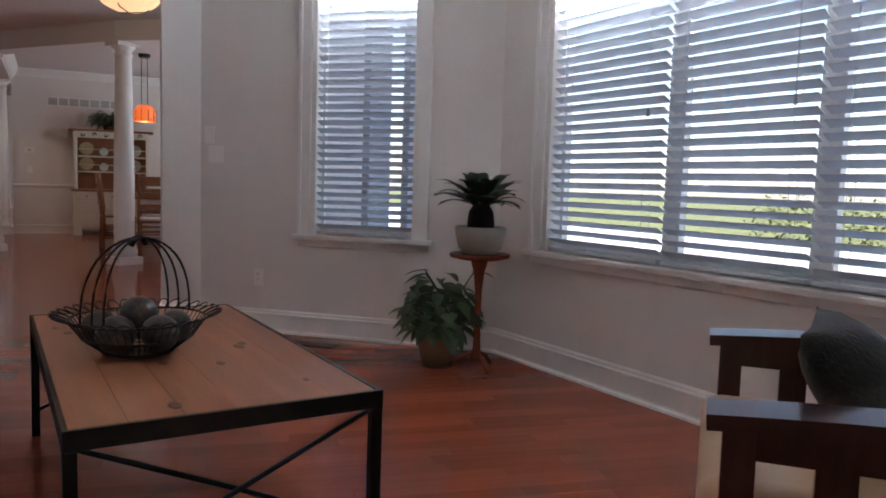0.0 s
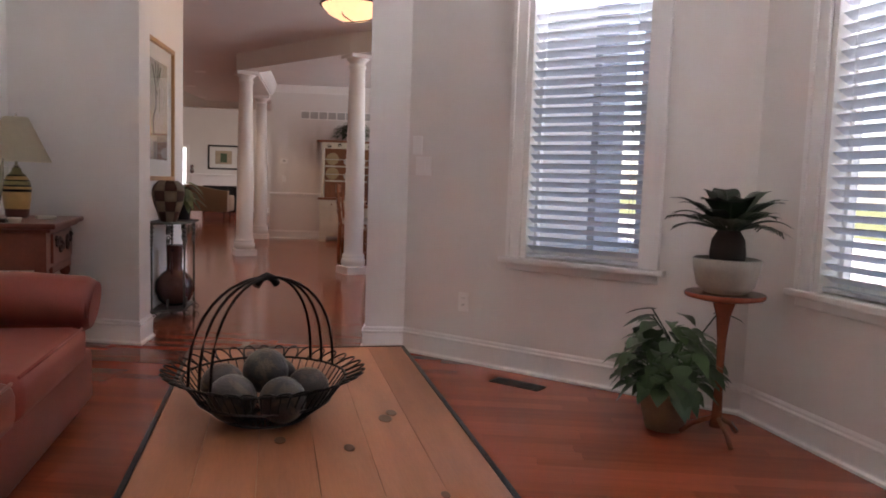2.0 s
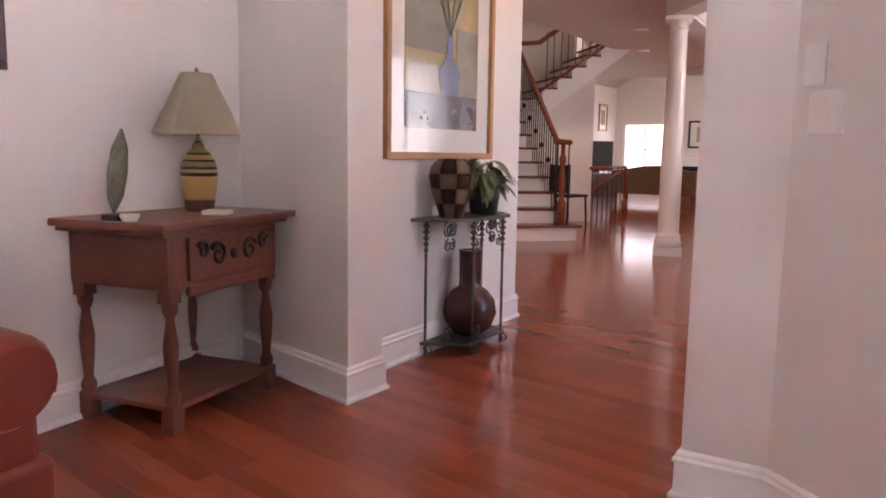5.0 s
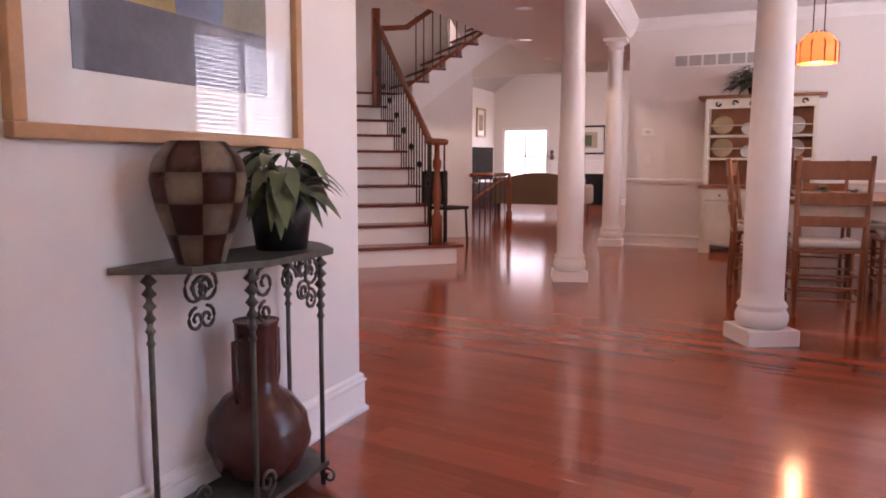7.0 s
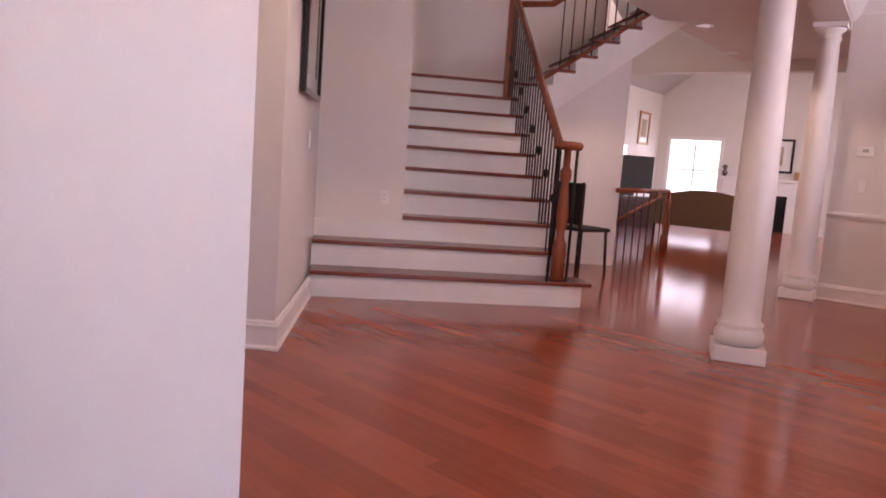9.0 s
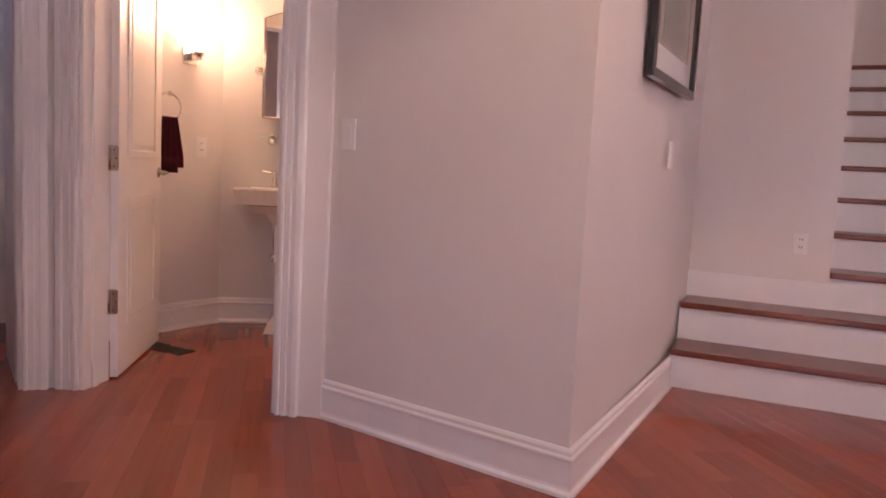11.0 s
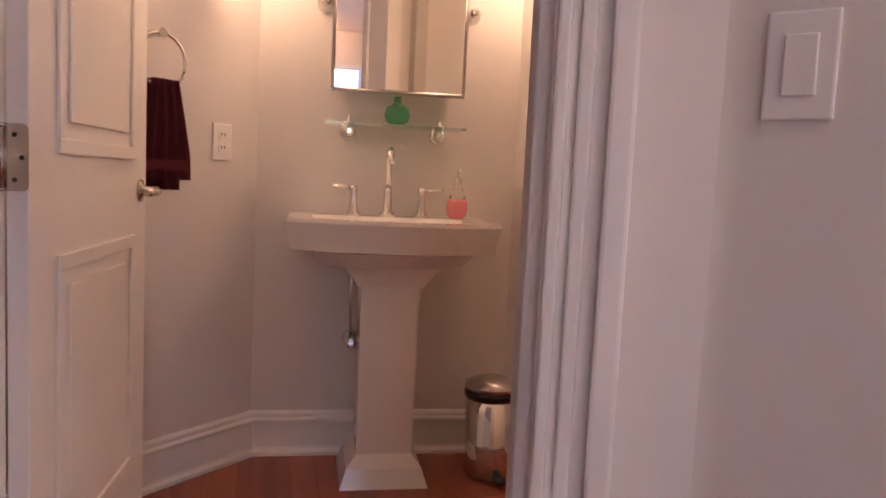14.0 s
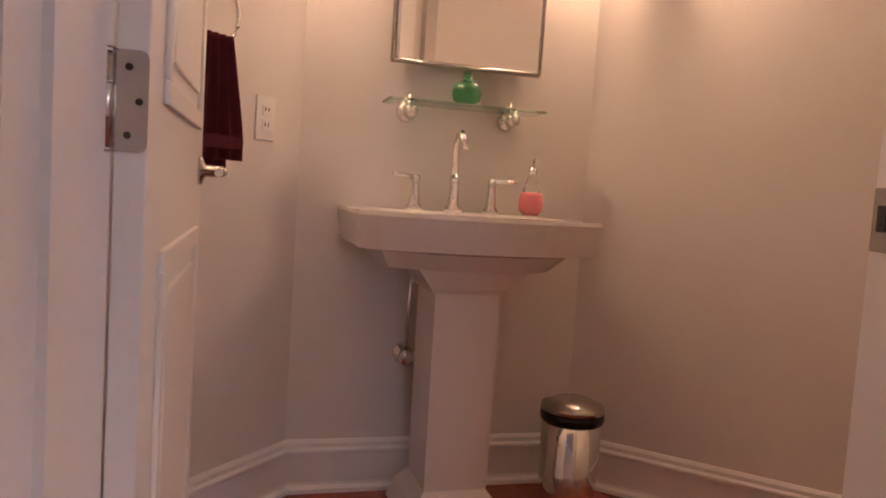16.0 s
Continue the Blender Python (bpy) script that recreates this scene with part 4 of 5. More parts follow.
part("pot", lathe(bmesh.new(), [(0.085, 0), (0.12, 0.03), (0.138, 0.10), (0.142, 0.145), (0.132, 0.15), (0.125, 0.12)], 28), POTGREY, pt, "grey stoneware bowl pot")
part("trunk", lathe(bmesh.new(), [(0.07, 0.11), (0.075, 0.17), (0.068, 0.23), (0.045, 0.27)], 16), SOIL, pt, "dark shaggy palm trunk")
rp = random.Random(8)
for i in range(26):
    a = 2 * math.pi * i / 13 + rp.uniform(-0.14, 0.14)
    up = rp.uniform(0.45, 0.8) if i < 13 else rp.uniform(0.85, 1.4)
    L = rp.uniform(0.24, 0.33)
    bm = bmesh.new()
    c, s = math.cos(a), math.sin(a)
    spine = []
    for k in range(19):
        q = k / 18
        spine.append(Vector(((L * q * math.cos(up) + 0.015) * c, (L * q * math.cos(up) + 0.015) * s, 0.255 + L * math.sin(up) * q - 0.10 * q ** 2.4)))
    tube(bm, spine, [0.005 - 0.0002 * k for k in range(19)], 4)
    for k in range(4, 19):
        w = 0.030 + 0.030 * math.sin(math.pi * (k - 3) / 17)
        d = (spine[k] - spine[k - 1]).normalized()
        for sg in (-1, 1):
            side = Vector((-s, c, 0)) * sg
            b0, b1 = spine[k - 1], spine[k - 1] + d * 0.014
            tip = spine[k] + side * w + d * 0.030 - Vector((0, 0, 0.006))
            bm.faces.new([bm.verts.new(p) for p in (b0, b1, tip + d * 0.004, tip - d * 0.004)])
    part("frond", bm, LEAF2, pt, "feathery dark green frond")


def bush(name, m, pot_bm, pot_mat, n, r, h, L, W, mat, label, seed, z0, droop=0.5):
    p = thing(name, m, label, "plant")
    part("pot", pot_bm, pot_mat, p)
    rr = random.Random(seed)
    bm, st = bmesh.new(), bmesh.new()
    for i in range(n):
        a, k = rr.uniform(0, 6.283), rr.uniform(0.1, 1) ** 0.6
        ph = rr.uniform(0.0, 1.0)
        base = Vector((r * k * math.cos(a), r * k * math.sin(a), z0 + h * (ph * (1 - 0.55 * k * k)) + 0.02))
        d = Vector((math.cos(a), math.sin(a), rr.uniform(-0.5, 0.6))).normalized()
        if i % 3 == 0:
            tube(st, [(0, 0, z0 - 0.02), tuple(base * 0.6 + Vector((0, 0, z0 * 0.4 + 0.02))), tuple(base)], 0.003, 4)
        leaf(bm, base, d, L * rr.uniform(0.7, 1.2), W * rr.uniform(0.7, 1.2), droop)
    part("leaves", bm, mat, p, "glossy green leaves")
    part("stem_cluster", st, mat, p)
    return p


bush("pothos_plant", pose(1.62, 3.86, 0), lathe(bmesh.new(), [(0.085, 0), (0.11, 0.10), (0.12, 0.19), (0.11, 0.195), (0.10, 0.17)], 24), TERRA, 210, 0.19, 0.34, 0.095, 0.088, LEAF, "bushy variegated pothos in a terracotta pot on the floor", 4, 0.18, 0.6)
lb = bmesh.new()
for a in (0.2, 2.2, 3.4):
    tube(lb, [(0, 0, 0.2), (0.07 * math.cos(a), 0.07 * math.sin(a), 0.42), (0.17 * math.cos(a), 0.17 * math.sin(a), 0.54)], 0.004, 5)
    leaf(lb, Vector((0.15 * math.cos(a), 0.15 * math.sin(a), 0.54)), Vector((math.cos(a), math.sin(a), 0.0)), 0.17, 0.05, 0.3)
tagged(part("long_leaf_plant", lb, LEAF2, m=pose(1.66, 3.80, 0)), "long dark leaves rising from the pothos pot", "plant")


def floor_vent(m, w, l):
    v = thing("floor_vent", m, "bronze slotted floor register set into the boards", "vent")
    part("frame", B(-l / 2, l / 2, -w / 2, w / 2, 0.0, 0.005, bevel=0.0015), DARKVENT, v)
    for i in range(11):
        x = -l / 2 + 0.02 + i * (l - 0.04) / 10
        part("louvre", B(x - 0.006, x + 0.006, -w / 2 + 0.012, w / 2 - 0.012, 0.005, 0.008), DARKVENT, v)


floor_vent(pose(1.06, 4.56, 0.001, 0, 0, -39), 0.11, 0.30)
floor_vent(pose(-5.54, 7.90, 0.001, 0, 0, 40), 0.11, 0.30)


def plate(name, m, kind_, label, w=0.072, h=0.116):
    p = thing(name, m, label, "switch" if kind_ == "switch" else "outlet")
    part("cover", B(-w / 2, w / 2, -0.007, 0.0, -h / 2, h / 2, bevel=0.003), TRIM, p)
    if kind_ == "switch":
        part("rocker", B(-0.017, 0.017, -0.011, -0.007, -0.033, 0.033, bevel=0.002), TRIM, p, "white rocker")
    elif kind_ == "outlet":
        for z in (-0.02, 0.02):
            part("socket", B(-0.016, 0.016, -0.0095, -0.007, z - 0.014, z + 0.014, bevel=0.002), TRIM, p)
            for x in (-0.006, 0.006):
                part("slot", B(x - 0.0014, x + 0.0014, -0.0102, -0.0096, z - 0.002, z + 0.008), BLACK, p)
    return p




def on(p, q, s, z, off=0.0):
    d = Vector((q[0] - p[0], q[1] - p[1])).normalized()
    return frame_m(Vector(p) + d * s, d, z)


plate("light_switch", on(R2, C2, 0.12, 1.19), "switch", "white double light switch on the wall", 0.116)
plate("thermostat_plate", on(R2, C2, 0.07, 1.32), "blank", "small white wall plate above the switch")
plate("wall_outlet", on(R2, C2, 0.45, 0.37), "outlet", "white wall outlet low on the wall")
plate("light_switch", on(KA, BC, 0.085, 1.118), "switch", "white rocker light switch on the hall wall")

plate("wall_outlet", SM @ pose(0.55, 0.575, 0.72), "outlet", "white wall outlet above the second stair")
plate("light_switch", on(BC, ST, 1.15, 1.12), "switch", "white light switch beside the stairs")

# ---- hall: console table with vases ----
cn = thing("console_table", frame_m(Vector(J2B) + wd * 0.44, wd), "narrow metal console table with scrollwork", "table")
CT = 0.735
part("top", prism(bmesh.new(), [(0.0, -0.01), (0.80, -0.01), (0.72, -0.16), (0.60, -0.275), (0.28, -0.275), (0.10, -0.18)], CT - 0.018, CT), BRONZE, cn, "weathered grey-green metal top")
part("lower_shelf", prism(bmesh.new(), [(0.08, -0.02), (0.74, -0.02), (0.60, -0.25), (0.20, -0.25)], 0.055, 0.07), BRONZE, cn)
LEGS = ((0.10, -0.04), (0.25, -0.24), (0.58, -0.24), (0.70, -0.04))
for x, y in LEGS:
    part("leg", tube(bmesh.new(), [(x, y, 0.0), (x, y, 0.4), (x, y, CT - 0.02)], 0.008), BRONZE, cn)
    bm = bmesh.new()
    for k in range(6):
        lathe(bm, [(0.004, 0), (0.022 - 0.002 * k, 0.015), (0.004, 0.034)], 6, (x, y, CT - 0.06 - k * 0.032))
    part("leaf_ornament", bm, BRONZE, cn, "cast leaf ornament")
    part("foot_scroll", tube(bmesh.new(), spiral((x, y - 0.02, 0.03), 0.028, 1.2, 0, "yz", 14), 0.005), BRONZE, cn)
for x0, x1, y in ((0.25, 0.58, -0.24), (0.10, 0.25, -0.14), (0.58, 0.70, -0.14)):
    for sg, x in ((1, x0 + 0.055), (-1, x1 - 0.055)):
        for dz, r in ((0.065, 0.045), (0.145, 0.032)):
            part("scroll", tube(bmesh.new(), spiral((x, y, CT - dz), r, 1.4, 1.57, "xz", 18, sg), 0.005), BRONZE, cn, "curled iron scroll")
    part("scroll", tube(bmesh.new(), spiral(((x0 + x1) / 2, y, CT - 0.07), 0.04, 1.4, 0, "xz", 18), 0.005), BRONZE, cn, "curled iron scroll")
    part("scroll", tube(bmesh.new(), spiral((x0 + 0.05, y, 0.12), 0.04, 1.4, -1.57, "xz", 18), 0.005), BRONZE, cn, "curled iron scroll")
CM = frame_m(Vector(J2B) + wd * 0.44, wd)
vs = thing("chequered_vase", CM @ pose(0.18, -0.14, CT), "round vase of brown and tan chequered wood", "vase")
VP = [(0.06, 0), (0.075, 0.05), (0.105, 0.14), (0.118, 0.21), (0.11, 0.26), (0.085, 0.29), (0.07, 0.305)]
for row in range(4):
    z0, z1 = row * 0.305 / 4, (row + 1) * 0.305 / 4
    pr = slice_prof(VP, z0, z1, 4)
    for c in range(8):
        bm = bmesh.new()
        g = [[bm.verts.new((r * math.cos(a), r * math.sin(a), z)) for a in [2 * math.pi * (c + t / 4) / 8 for t in range(5)]] for r, z in pr]
        for i in range(4):
            for j in range(4):
                f = bm.faces.new((g[i][j], g[i][j + 1], g[i + 1][j + 1], g[i + 1][j]))
                f.smooth = True
        bmesh.ops.solidify(bm, geom=bm.faces[:], thickness=0.006)
        part("block", bm, CHECK1 if (row + c) % 2 else CHECK2, vs)
bush("console_plant", CM @ pose(0.53, -0.14, CT), lathe(bmesh.new(), [(0.075, 0), (0.095, 0.15), (0.09, 0.155), (0.085, 0.13)], 24), BLACKPOT, 64, 0.085, 0.17, 0.14, 0.058, LEAF3, "leafy silver-green plant in a black pot on the console", 12, 0.14, 0.7)
jg = thing("brown_jug", CM @ pose(0.41, -0.13, 0.071), "dark brown ceramic jug with round body and tall neck", "jug")
part("body", lathe(bmesh.new(), [(0.07, 0), (0.12, 0.04), (0.15, 0.12), (0.14, 0.19), (0.10, 0.245), (0.062, 0.27), (0.058, 0.30), (0.062, 0.46), (0.066, 0.47), (0.056, 0.465)], 32), BROWNPOT, jg)
for sg in (-1, 1):
    part("handle", tube(bmesh.new(), [(sg * 0.06, 0, 0.43), (sg * 0.10, 0, 0.425), (sg * 0.10, 0, 0.30), (sg * 0.085, 0, 0.245)], 0.009), BROWNPOT, jg)

# hall lamps
gl = thing("bowl_pendant_lamp", pose(0.0, 6.9, -0.03), "alabaster bowl ceiling lamp with bronze straps, lit", "lamp")
part("bowl", lathe(bmesh.new(), [(0.02, 2.42), (0.12, 2.435), (0.20, 2.475), (0.25, 2.53), (0.262, 2.56), (0.25, 2.56)], 32), BOWL, gl, "glowing alabaster bowl")
part("rim", tube(bmesh.new(), [(0.265 * math.cos(i * 0.1963), 0.265 * math.sin(i * 0.1963), 2.545) for i in range(33)], 0.009), IRON, gl)
for a in (0, 120, 240):
    part("strap", tube(bmesh.new(), [(0.0, 0.0, 2.78), (0.27 * math.cos(radians(a)), 0.27 * math.sin(radians(a)), 2.56), (0.14 * math.cos(radians(a)), 0.14 * math.sin(radians(a)), 2.436), (0, 0, 2.415)], 0.006), IRON, gl)
for x, y in ((-3.66, 16.9), (-2.74, 13.0), (-2.2, 9.04), (-3.4, 16.0 - 1.0)):
    c = thing("recessed_downlight", pose(x, y, H), "small round recessed ceiling downlight, lit", "lamp", "recessed hall lights")
    part("trim_ring", lathe(bmesh.new(), [(0.075, -0.004), (0.095, -0.006), (0.095, -0.001), (0.075, -0.001)], 24), TRIM, c)
    part("lens", lathe(bmesh.new(), [(0.074, -0.003), (0.074, -0.0015)], 24), CANLIGHT, c, "glowing lens")

# ---- dining room ----
hu = thing("hutch", pose(-0.89, 13.80, 0), "distressed cream hutch with plate shelves and brown top", "cabinet")
part("base_case", B(0.02, 1.20, 0.02, 0.43, 0.09, 0.74), CREAM, hu)
part("counter", B(-0.01, 1.23, -0.015, 0.43, 0.74, 0.775, bevel=0.006), OAK, hu)
for i in range(3):
    x = 0.05 + i * 0.385
    part("drawer", B(x, x + 0.36, 0.004, 0.02, 0.60, 0.72, bevel=0.004), CREAM, hu)
    d = part("cabinet_door", B(x, x + 0.36, 0.004, 0.02, 0.13, 0.58, bevel=0.004), CREAM, hu)
    part("panel", B(x + 0.06, x + 0.30, -0.002, 0.004, 0.19, 0.52, bevel=0.002), CREAM, d)
    part("knob", lathe(bmesh.new(), [(0.008, 0), (0.014, 0.012), (0.004, 0.018)], 10), OAK, hu, m=pose(x + 0.18, 0.004, 0.66, 90))
for x in (0.02, 1.08):
    part("foot", prism(bmesh.new(), [(x, 0.0), (x + 0.12, 0.0), (x + 0.12, 0.10), (x, 0.10)], 0, 0.09), CREAM, hu)
for x in (0.03, 1.15):
    part("side", B(x, x + 0.04, 0.14, 0.43, 0.775, 1.75), CREAM, hu)
part("backboard", B(0.07, 1.15, 0.40, 0.42, 0.775, 1.75), OAK, hu, "brown plank back of the hutch")
for z in (1.06, 1.32):
    part("shelf", B(0.07, 1.15, 0.15, 0.40, z, z + 0.025), CREAM, hu)
    part("plate_rail", tube(bmesh.new(), [(0.07, 0.16, z + 0.13), (1.15, 0.16, z + 0.13)], 0.008), CREAM, hu)
bm = B(0.03, 1.19, 0.13, 0.15, 1.64, 1.75)
part("frieze", bm, CREAM, hu, "cream frieze with cut scrolls")
for i in range(6):
    part("frieze_scroll", tube(bmesh.new(), spiral((0.16 + i * 0.178, 0.126, 1.695), 0.035, 0.9, 0, "xz", 10, 1 if i % 2 else -1), [0.012 - 0.0008 * k for k in range(11)]), BLACK, hu, "dark scroll cut-out")
part("cornice", B(-0.05, 1.27, 0.07, 0.44, 1.75, 1.785, bevel=0.01), OAK, hu, "brown wooden cornice")
for z in (1.085, 1.345):
    for x, r in ((0.21, 0.115), (0.48, 0.07), (0.72, 0.075), (0.97, 0.105)):
        o = part("plate", lathe(bmesh.new(), [(r * 0.5, 0), (r * 0.95, 0.012), (r, 0.016), (r * 0.9, 0.014)], 24), TANPLATE if r > 0.11 else MATBOARD, m=pose(-0.89 + x, 14.14, z + r, 75))
        tagged(o, "large tan glazed platter standing on the hutch shelf" if r > 0.11 else "white china plate standing on the hutch shelf", "plate", "plates on the hutch")
bush("hutch_fern", pose(-0.32, 14.02, 1.785), lathe(bmesh.new(), [(0.09, 0), (0.11, 0.08), (0.10, 0.085)], 20), BROWNPOT, 300, 0.30, 0.27, 0.11, 0.04, LEAF, "bushy green fern on top of the hutch", 21, 0.06, 0.5)
vn = thing("return_air_grille", pose(-1.27, 14.25, 2.155), "white louvred return air grille high on the wall", "vent")
part("backing", B(0.0, 1.30, -0.004, -0.001, 0.0, 0.16), GREY, vn)
for a in ((0, 1.30, 0, 0.02), (0, 1.30, 0.14, 0.16)):
    part("frame", B(a[0], a[1], -0.014, -0.004, a[2], a[3]), TRIM, vn)
for i in range(9):
    part("divider", B(i * 0.16 - 0.01 if i else 0, i * 0.16 + 0.012, -0.014, -0.004, 0.02, 0.14), TRIM, vn)
for i in range(6):
    part("slat", B(0.0, 1.30, -0.010, -0.005, 0.03 + i * 0.019, 0.036 + i * 0.019), GREY, vn)
th = thing("thermostat", pose(-1.555, 14.25, 1.40), "white wall thermostat with small screen", "thermostat")
part("body", B(-0.07, 0.07, -0.025, 0, -0.045, 0.045, bevel=0.006), TRIM, th)
part("screen", B(-0.02, 0.03, -0.0265, -0.025, -0.01, 0.02), GREY, th)
plate("light_switch", pose(-1.55, 14.25, 1.08), "switch", "white light switch on the dining wall")

dt = thing("dining_table", pose(0.36, 11.70, 0), "wooden dining table with cream turned legs", "table")
part("tabletop", B(-0.55, 0.55, -1.05, 1.05, 0.72, 0.755, bevel=0.012), OAK, dt)
part("apron", B(-0.45, 0.45, -0.95, 0.95, 0.62, 0.72), CREAM, dt)
for x in (-0.42, 0.42):
    for y in (-0.92, 0.92):
        part("leg", lathe(bmesh.new(), [(0.025, 0), (0.04, 0.05), (0.025, 0.08), (0.045, 0.2), (0.052, 0.4), (0.03, 0.5), (0.05, 0.53), (0.05, 0.62)], 14, (x, y, 0)), CREAM, dt, "cream turned leg")
dc = thing("dining_chair", pose(0.30, 10.20, 0, 0, 0, 8), "oak ladder-back dining chair with white seat pad", "chair", "chairs round the dining table")
for x in (-0.20, 0.20):
    part("back_leg", tube(bmesh.new(), [(x * 0.95, -0.02, 0), (x, 0, 0.45), (x * 1.05, -0.07, 1.05)], [0.017, 0.02, 0.016], 8), OAK, dc)
    part("front_leg", tube(bmesh.new(), [(x * 1.1, 0.40, 0), (x * 1.1, 0.40, 0.44)], [0.015, 0.02], 8), OAK, dc)
    for z in (0.14, 0.26):
        part("side_stretcher", tube(bmesh.new(), [(x, 0, z), (x * 1.1, 0.40, z)], 0.009), OAK, dc)
for z in (0.12, 0.20, 0.28):
    part("stretcher", tube(bmesh.new(), [(-0.22, 0.40, z), (0.22, 0.40, z)], 0.009), OAK, dc)
    part("back_stretcher", tube(bmesh.new(), [(-0.19, 0, z), (0.19, 0, z)], 0.009), OAK, dc)
part("seat", B(-0.225, 0.225, -0.02, 0.42, 0.43, 0.455, bevel=0.008), OAK, dc)
for z, h in ((0.60, 0.07), (0.74, 0.08), (0.90, 0.12)):
    part("back_slat", B(-0.20, 0.20, -0.05 - (z - 0.6) * 0.08, -0.032 - (z - 0.6) * 0.08, z, z + h, bevel=0.005), OAK, dc)
part("seat_pad", rounded(-0.20, 0.20, 0.01, 0.40, 0.455, 0.505, 0.02), MATBOARD, dc, "white seat pad")
for m in (pose(-0.36, 11.62, 0, 0, 0, -84), pose(-0.37, 12.28, 0, 0, 0, -94), pose(1.08, 11.3, 0, 0, 0, 92), pose(1.08, 12.2, 0, 0, 0, 86), pose(0.36, 13.2, 0, 0, 0, 180)):
    copy_thing(dc, m)
for x, y in ((0.30, 11.0), (0.52, 11.6), (0.30, 12.2)):
    lb = bmesh.new()
    rr = random.Random(int(x * 100 + y * 10))
    for i in range(14):
        a = rr.uniform(0, 6.28)
        leaf(lb, Vector((0, 0, 0.02)), Vector((math.cos(a), math.sin(a), rr.uniform(0.1, 0.9))).normalized(), 0.10, 0.035, 0.3)
    tagged(part("table_greenery", lb, LEAF, m=pose(x, y, 0.755)), "small green leaf sprig on the dining table", "plant", "greenery on the table")
tagged(part("wine_candlestick", lathe(bmesh.new(), [(0.05, 0), (0.02, 0.03), (0.012, 0.12), (0.03, 0.14), (0.022, 0.15), (0.022, 0.38)], 14), MAROON, m=pose(0.05, 11.3, 0.755)), "dark red candle on a holder on the table", "candle")
pd = thing("glass_pendant_lamp", pose(0.20, 11.55, 0), "amber stained-glass pendant lamp on chains, lit", "lamp")
part("shade", lathe(bmesh.new(), [(0.15, 1.80), (0.15, 1.95), (0.10, 2.02), (0.05, 2.04)], 10), AMBER, pd, "glowing amber glass shade")
for k in range(10):
    a = 2 * math.pi * k / 10
    part("shade_bar", tube(bmesh.new(), [(0.152 * math.cos(a), 0.152 * math.sin(a), 1.795), (0.152 * math.cos(a), 0.152 * math.sin(a), 1.95), (0.05 * math.cos(a), 0.05 * math.sin(a), 2.045)], 0.006), IRON, pd)
for sx in (-0.04, 0.04):
    part("chain", tube(bmesh.new(), [(sx, 0, 2.04), (sx, 0, 2.72)], 0.005), IRON, pd)
part("ceiling_plate", lathe(bmesh.new(), [(0.07, 2.70), (0.08, 2.72), (0.08, 2.749)], 18), IRON, pd)

# ---- guard rail, black chair and family room ----
gr = thing("stair_guard_rail", pose(0, 0, 0), "low cherry guard rail with posts by the basement stairs", "railing")
GA, GB = Vector((-3.88, 14.2)), Vector((-4.05, 16.2))
part("top_rail", tube(bmesh.new(), [(*GA, 0.86), (*GB, 0.86)], 0.028, 8), RAILWOOD, gr)
part("end_post", lathe(bmesh.new(), POST, 12, (*GB, 0)), RAILWOOD, gr, m=Matrix.Diagonal((1, 1, 0.88, 1)))
part("sloped_rail", tube(bmesh.new(), [(-4.10, 16.1, 0.80), (-4.45, 15.3, 0.38)], 0.024, 8), RAILWOOD, gr)
for k in range(7):
    p = GA.lerp(GB, (k + 0.5) / 7.5)
    part("baluster", tube(bmesh.new(), [(*p, 0), (*p, 0.85)], 0.008), IRON, gr)
bc = thing("black_chair", pose(-3.95, 13.55, 0, 0, 0, -17), "black wooden side chair behind the stair newel", "chair")
part("seat", B(-0.20, 0.20, -0.20, 0.22, 0.43, 0.47, bevel=0.015), BLACKCLOTH, bc)
part("backrest", B(-0.20, 0.20, -0.24, -0.20, 0.50, 0.92, bevel=0.015), BLACKCLOTH, bc)
for x in (-0.17, 0.17):
    for y in (-0.21, 0.18):
        part("leg", tube(bmesh.new(), [(x * 1.1, y * 1.1, 0), (x, y, 0.93 if y < 0 else 0.44)], 0.016), BLACKCLOTH, bc)
s2 = thing("camelback_sofa", pose(-4.55, 19.3, 0, 0, 0, 0), "taupe camelback sofa seen from behind", "sofa")
poly = [(-0.95, 0.22)] + [(-0.95 + 1.9 * i / 16, 0.74 + 0.12 * math.sin(math.pi * i / 16) ** 2) for i in range(17)] + [(0.95, 0.22)]
bm = prism(bmesh.new(), poly, -0.1, 0.1)
part("back", bm, SOFA2, s2, "taupe curved sofa back", m=pose(0, 0, 0, 90))
part("seat", rounded(-0.9, 0.9, 0.1, 0.8, 0.22, 0.45, 0.05), SOFA2, s2)
for x in (-0.95, 0.79):
    part("arm", rounded(x, x + 0.16, 0.05, 0.8, 0.22, 0.62, 0.06), SOFA2, s2)
for x in (-0.85, 0.85):
    for y in (0.0, 0.7):
        part("leg", tube(bmesh.new(), [(x, y, 0), (x, y, 0.24)], [0.02, 0.03], 8), WALNUT, s2)
fp = thing("fireplace", pose(-4.85, 24.2, 0), "white painted fireplace surround with mantel shelf", "fireplace")
for x in (-0.85, 0.55):
    part("pilaster", B(x, x + 0.30, -0.18, 0, 0, 1.10), TRIM, fp)
part("lintel", B(-0.55, 0.55, -0.18, 0, 0.80, 1.10), TRIM, fp)
part("mantel_shelf", B(-0.98, 0.98, -0.26, 0, 1.10, 1.16, bevel=0.01), TRIM, fp)
part("firebox", B(-0.55, 0.55, -0.05, -0.01, 0, 0.80), BLACK, fp, "black firebox opening")
